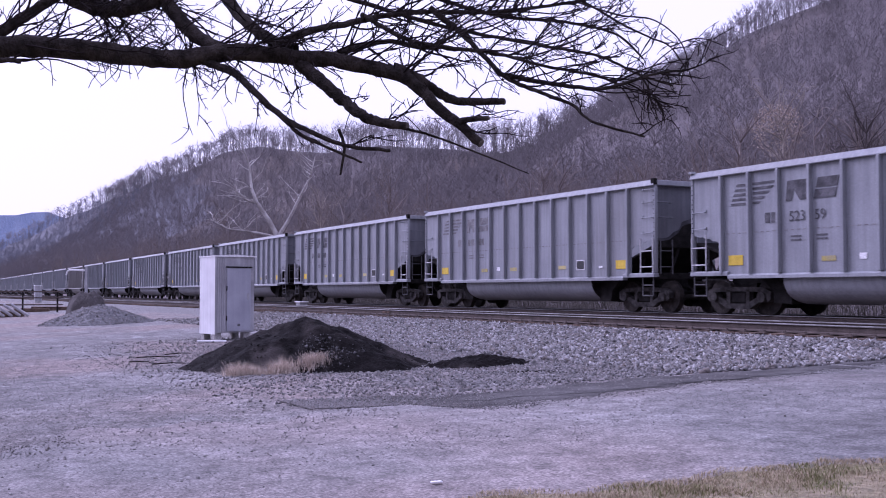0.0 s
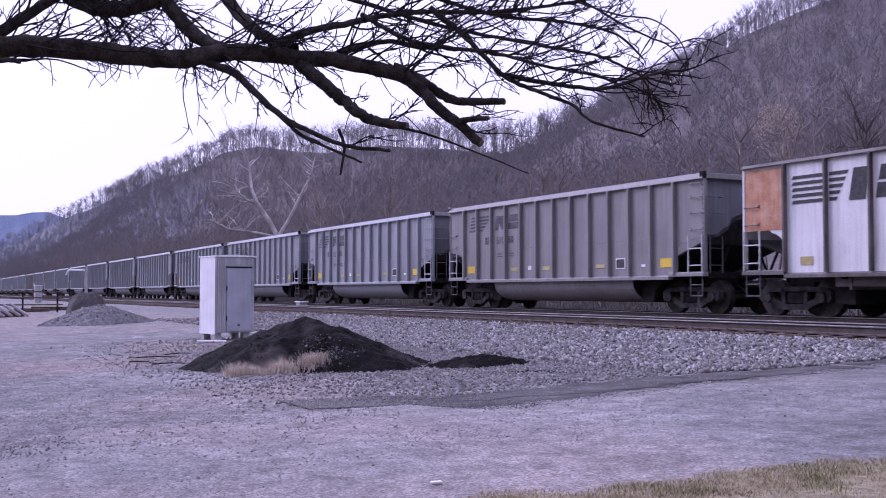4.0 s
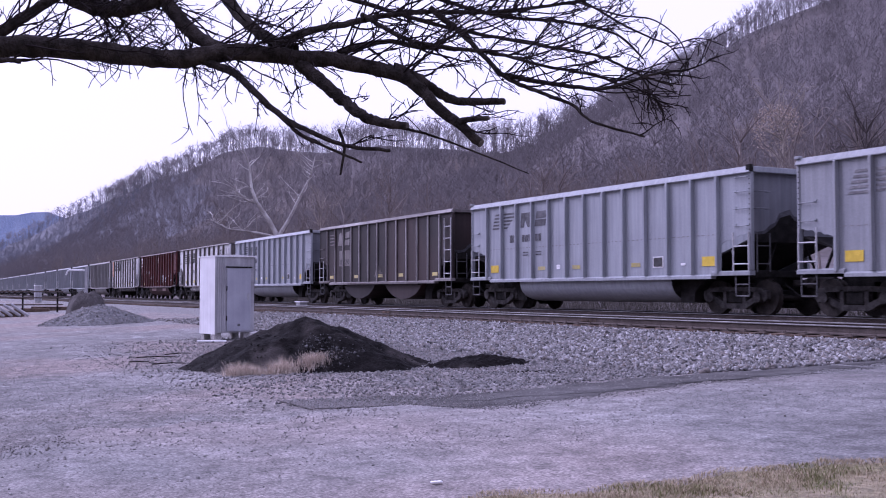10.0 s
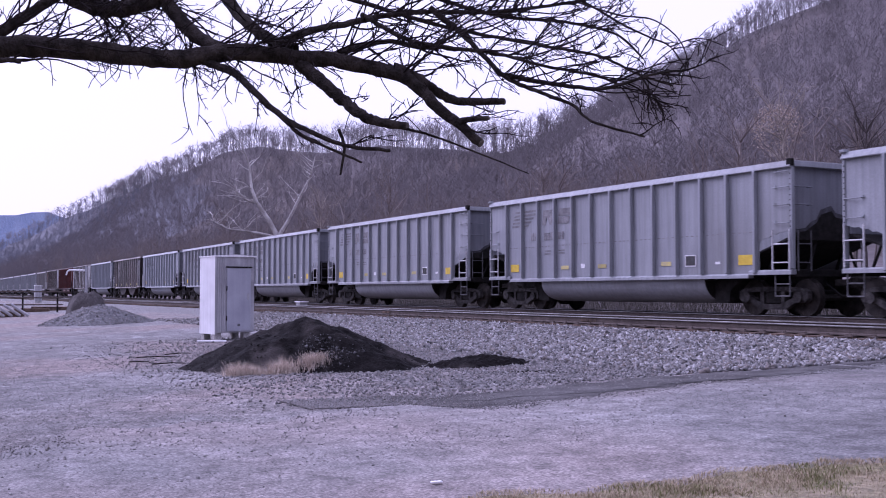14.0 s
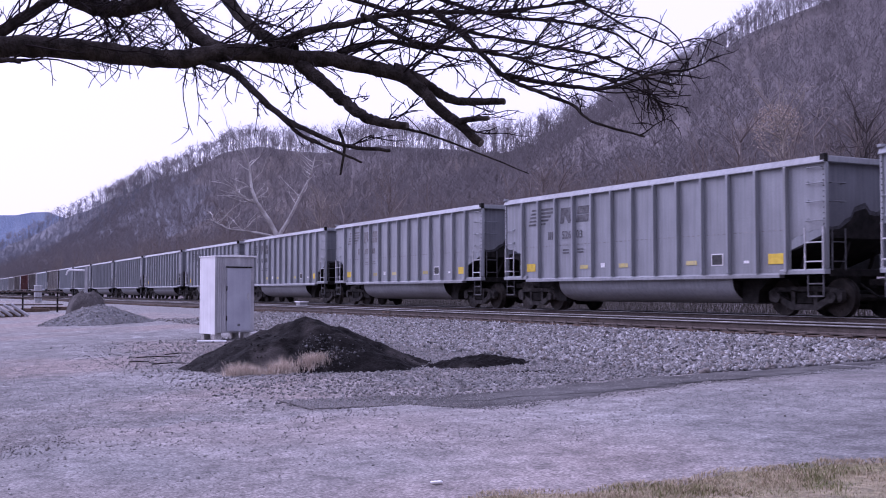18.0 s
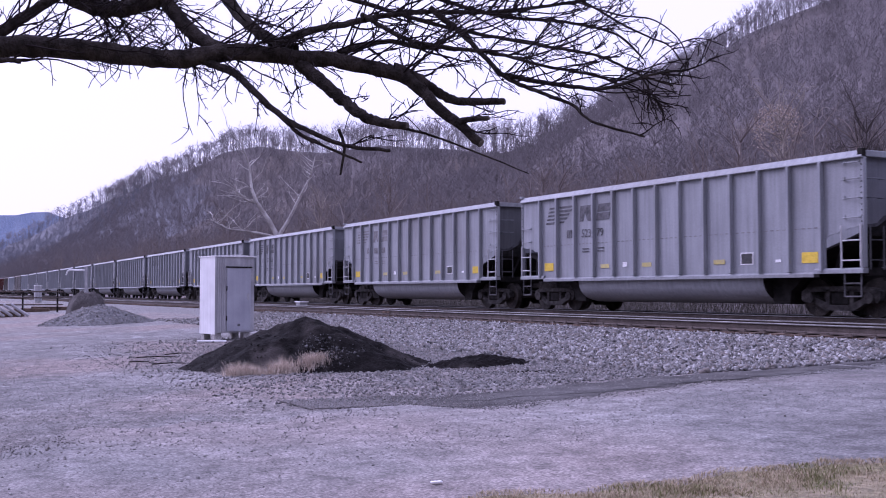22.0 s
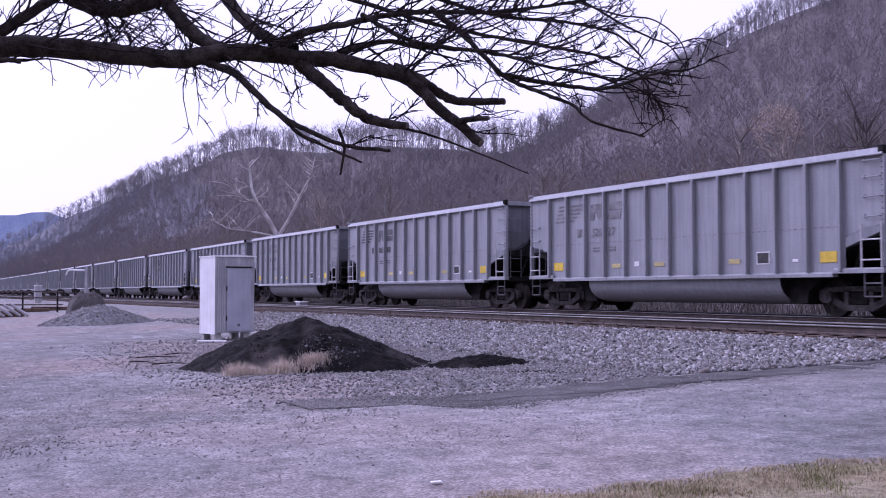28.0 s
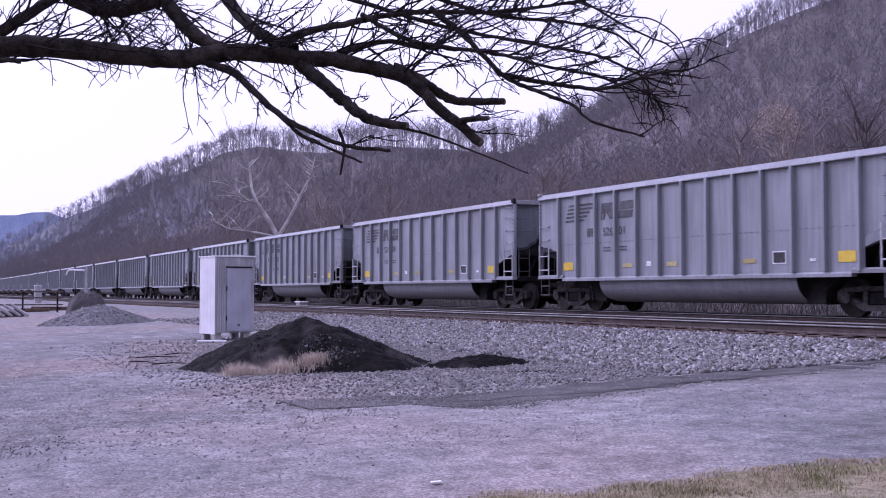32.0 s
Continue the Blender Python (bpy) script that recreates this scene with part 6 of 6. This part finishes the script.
n = 56000
Y = 15.12 - 5.27 * RNG.beta(1.0, 1.25, n)
X = -11.8 + np.interp(Y, [9, 11.7, 13.6], [0, 0.42, 0.65]) - 34 * RNG.beta(1.0, 1.9, n)
stones("ballast_stones", np.stack([X, Y, np.where(X > -11.7, np.maximum(on_bed(X, Y), road_z(X, Y)), on_bed(X, Y)) + RNG.uniform(-0.005, 0.03, n)], 1), RNG.uniform(0.02, 0.06, n), M_BALSTONE, "grey crushed ballast stones", "gravel")
n = 24000
X, Y = -11.75 - 17 * RNG.beta(1.15, 1.9, n), 10.6 - 7.0 * RNG.beta(1, 2.0, n)
stones("shoulder_stones", np.stack([X, Y, lot_z(X, Y) + RNG.uniform(-0.004, 0.01, n)], 1), RNG.uniform(0.012, 0.034, n), M_STONE, "loose crushed stone on the lot beside the track", "gravel")
n = 52000
X = -7.6 - 31.5 * RNG.beta(1.5, 2.1, n)
Y = RNG.uniform(-1.0, 10.5, n)
stones("lot_stones", np.stack([X, Y, lot_z(X, Y) - 0.001], 1), RNG.uniform(0.004, 0.016, n) * (1 + 0.7 * (RNG.uniform(0, 1, n) > 0.96)), M_PEBBLE, "scattered small stones on the gravel lot", "gravel")
n = 5000
Y = RNG.uniform(5.5, 13.6, n)
X = band_left(Y) + band_wide(Y) + RNG.normal(0, 0.2, n)
stones("tar_crumbs", np.stack([X, Y, road_z(X, Y) + 0.001], 1), RNG.uniform(0.004, 0.011, n), M_TAR, "crumbs of tar along the edge strip", "gravel")
n = 4200
Y = 4.4 + 2.4 * RNG.beta(1.1, 2.6, n)
X = band_left(Y) + (band_wide(Y) + 0.25) * RNG.uniform(-0.1, 1.05, n)
stones("strip_grit", np.stack([X, Y, np.maximum(lot_z(X, Y), road_z(X, Y) + 0.008)], 1), RNG.uniform(0.005, 0.017, n), M_PEBBLE, "loose grit over the end of the tar strip", "gravel")
n = 30000
X, Y = RNG.uniform(-12.2, -6.1, n), RNG.uniform(0, 8.5, n)
thick = fbm(X * 1.1 + 2, Y * 0.8, 9.0) + 1.1 * np.exp(-((X + 7.8) / 0.7) ** 2 - ((Y - 2.3) / 1.0) ** 2) + 0.9 * np.clip((1.6 - Y) / 1.2, 0, 1)
keep = thick > RNG.uniform(0.2, 2.4, n)
X, Y = X[keep], Y[keep]
n = len(X)
stones("road_grit", np.stack([X, Y, lot_z(X, Y) + 0.0], 1), RNG.uniform(0.003, 0.009, n) * (1 + 0.8 * (RNG.uniform(0, 1, n) > 0.985)), M_STONE, "grit scattered on the road", "gravel")
n = 90000
Y = RNG.uniform(1.2, 8.5, n)
X = verge_edge(Y) - 0.06 + 2.6 * RNG.beta(1, 1.7, n)
tuft = fbm(X * 5, Y * 5, 3.0)
keep = tuft > RNG.uniform(-1.5, 0.5, n)
X, Y, tuft = X[keep], Y[keep], tuft[keep]
blades("verge_grass", np.stack([X, Y, land(X, Y) + 0.03], 1), 0.02 + 0.016 * np.clip(tuft, 0, 1.5), 1.9, 0.0022, M_BLADE, "short dry winter grass on the verge", "grass")
n = 60000
Y = RNG.uniform(1.2, 8.5, n)
X = verge_edge(Y) + 2.6 * RNG.beta(1, 1.5, n)
tuft = fbm(X * 3.3, Y * 3.3, 8.0)
keep = tuft > RNG.uniform(0.1, 1.3, n)
X, Y, tuft = X[keep], Y[keep], tuft[keep]
blades("green_grass", np.stack([X, Y, land(X, Y) + 0.03], 1), 0.022 + 0.016 * np.clip(tuft, 0, 1.5), 1.5, 0.0026, M_GREEN, "green clumps in the winter grass of the verge", "grass")
n = 4200
root = RNG.uniform(-0.05, 1.02, 34)
a = root[RNG.integers(0, 34, n)] + RNG.normal(0, 0.025, n)
X, Y = -16.5 + 0.5 * a + RNG.normal(0, 0.09, n), 4.92 + 1.5 * a + RNG.normal(0, 0.05, n)
Z = np.array([coal_v[((coal_v[:, :2] - (p, q)) ** 2).sum(1).argmin(), 2] for p, q in zip(X, Y)])
tall = 0.11 + 0.08 * np.sin(a * 9.0 + 0.6) ** 2 + 0.03 * np.sin(a * 37)
blades("straw_tuft", np.stack([X, Y, np.clip(Z, land(X, Y), land(X, Y) + 0.12)], 1), tall, 1.1, 0.0028, M_STRAW, "tuft of straw-coloured dead grass at the coal", "grass")

for x, y, w in ((-6.75, 3.5, 0.04), (-25.1, 7.9, 0.12), (-22.5, 10.6, 0.09), (-30.2, 6.4, 0.14)):
    o = tagged(link("paper_scrap", box(B(), -w, w, -w * 0.5, w * 0.5, 0, 0.012, 0.003), M_WHITE), "scrap of white litter on the gravel", "litter")
    o.matrix_basis = pose(x, y, lz(x, y) + 0.03, 0, 0, 40 * x)

for x, y, a, q in ((-21.9, 5.0, 70, 0.4), (-22.6, 5.6, 105, 0.3), (-20.6, 4.4, 40, 0.25), (-19.6, 4.7, 80, 0.3)):
    o = tagged(link("stick", rod(rod(B(), (-q, 0, 0.015), (q * 0.2, 0.05, 0.03), 0.011, 6), (q * 0.2, 0.05, 0.03), (q, -0.02, 0.02), 0.008, 6), M_BARK), "dead dark stick lying on the gravel", "stick")
    o.matrix_basis = pose(x, y, lz(x, y) + 0.012, 0, 0, a)
mk = tagged(new("marker_box"), "low white lineside box between the tracks", "lineside box")
mk.matrix_basis = pose(-50.4, 18.6, 0.58)
part("body", box(B(), -0.3, 0.3, -0.2, 0.2, 0, 0.4, 0.02), M_GALV, mk)
part("lid", box(B(), -0.36, 0.36, -0.24, 0.24, 0.4, 0.46, 0.01), M_WHITE, mk, "white lid")

# ---- ties, tie plates and spikes ----
tie0 = part("tie", box(B(), -0.115, 0.115, -1.3, 1.3, -0.18, 0, 0.012), M_TIE, near_track)
tie0.matrix_basis = pose(-12.6, 16.3, NEAR_Z - 0.185)
for i in range(1, 130):
    share("tie", tie0, near_track, pose(-12.6 - 0.53 * i + random.uniform(-0.04, 0.04), 16.3 + random.uniform(-0.05, 0.05), NEAR_Z - 0.187 + random.uniform(-0.012, 0.006), 0, 0, random.uniform(-1.5, 1.5)))
plate0 = part("tie_plate", box(box(B(), -0.1, 0.1, -0.17, 0.17, 0, 0.014, 0.003), -0.02, 0.02, -0.12, -0.09, 0.014, 0.05), M_RUST, near_track)
plate0.matrix_basis = pose(-12.6, 15.55, NEAR_Z - 0.186)
for i in range(1, 80):
    share("tie_plate", plate0, near_track, pose(-12.6 - 0.53 * i, 15.55, NEAR_Z - 0.186))
bar0 = part("joint_bar", box(box(B(), -0.32, 0.32, -0.03, -0.014, -0.125, -0.05, 0.004), -0.02, 0.02, -0.045, -0.03, -0.1, -0.07), M_TIE, near_track)
bar0.matrix_basis = pose(-33.7, 15.55, NEAR_Z)
for x in (-21.8, -45.6, -57.5):
    share("joint_bar", bar0, near_track, pose(x, 15.55, NEAR_Z))
rest = B()
for i in range(130, 560):
    x = -12.6 - 0.53 * i
    box(rest, x - 0.11, x + 0.11, 15.0, 17.6, NEAR_Z - 0.36, NEAR_Z - 0.185)
tagged(part("far_ties", rest, M_TIE, near_track), kind="stuff")
tieb = part("tie", box(B(), -0.115, 0.115, -1.3, 1.3, -0.18, 0, 0.012), M_TIE, far_track)
tieb.matrix_basis = pose(-14, 21.36, RAIL_Z - 0.185)
for i in range(1, 70):
    share("tie", tieb, far_track, pose(-14 - 0.53 * i + random.uniform(-0.03, 0.03), 21.36 + float(bend(-14 - 0.53 * i)), RAIL_Z - 0.187))


# ---- motion: the train runs away along the line, wheels rolling ----
SLACK_T = [0, 1, 2, 3, 4.5, 6, 7, 8, 9, 10, 11, 12, 13, 14, 17, 18, 19, 20, 21, 22, 23, 24, 25, 28, 29, 30, 31, 32]
SLACK = [0.11, 0.2, 0.28, 0.38, 0.3, 0.16, -0.22, -0.15, 0.0, 0.12, 0.1, 0.06, 0.07, 0.04, -0.04, -0.08, -0.18, -0.25, 0.18, 0.13, -0.02, -0.06, -0.1, -0.1, -0.03, 0.03, 0.14, 0.28]


def gone(t):
    """Metres that the train has run by t seconds."""
    return 15.6027 * t + 0.009 * t * t - float(np.interp(t, SLACK_T, SLACK))


def motions():
    for k, car in cars:
        x = stand(k)
        walk(car, [(t, on_line(x - gone(t))) for t in (0, 1, 2, 3, 4.5, 6, 7, 8, 9, 10, 11, 12, 13, 14, 15.5, 17, 18, 19, 20, 21, 22, 23, 24, 25, 26.5, 28, 29, 30, 31, 32)])
    lead = {}
    for k, car in cars:
        for t in car.children:
            for w in t.children:
                if not w.name.startswith("wheelset"):
                    continue
                key = w.location.x > 0
                if key not in lead:
                    at = w.location.copy()
                    walk(w, [(i / 30, pose(at.x, at.y, at.z, 0, -math.degrees(gone(i / 30) / 0.462), 0)) for i in range(961)])
                    lead[key] = w
                else:
                    w.rotation_mode = "QUATERNION"
                    w.animation_data_create()
                    w.animation_data.action = lead[key].animation_data.action
                    w.animation_data.action_slot = lead[key].animation_data.action_slot


motions()
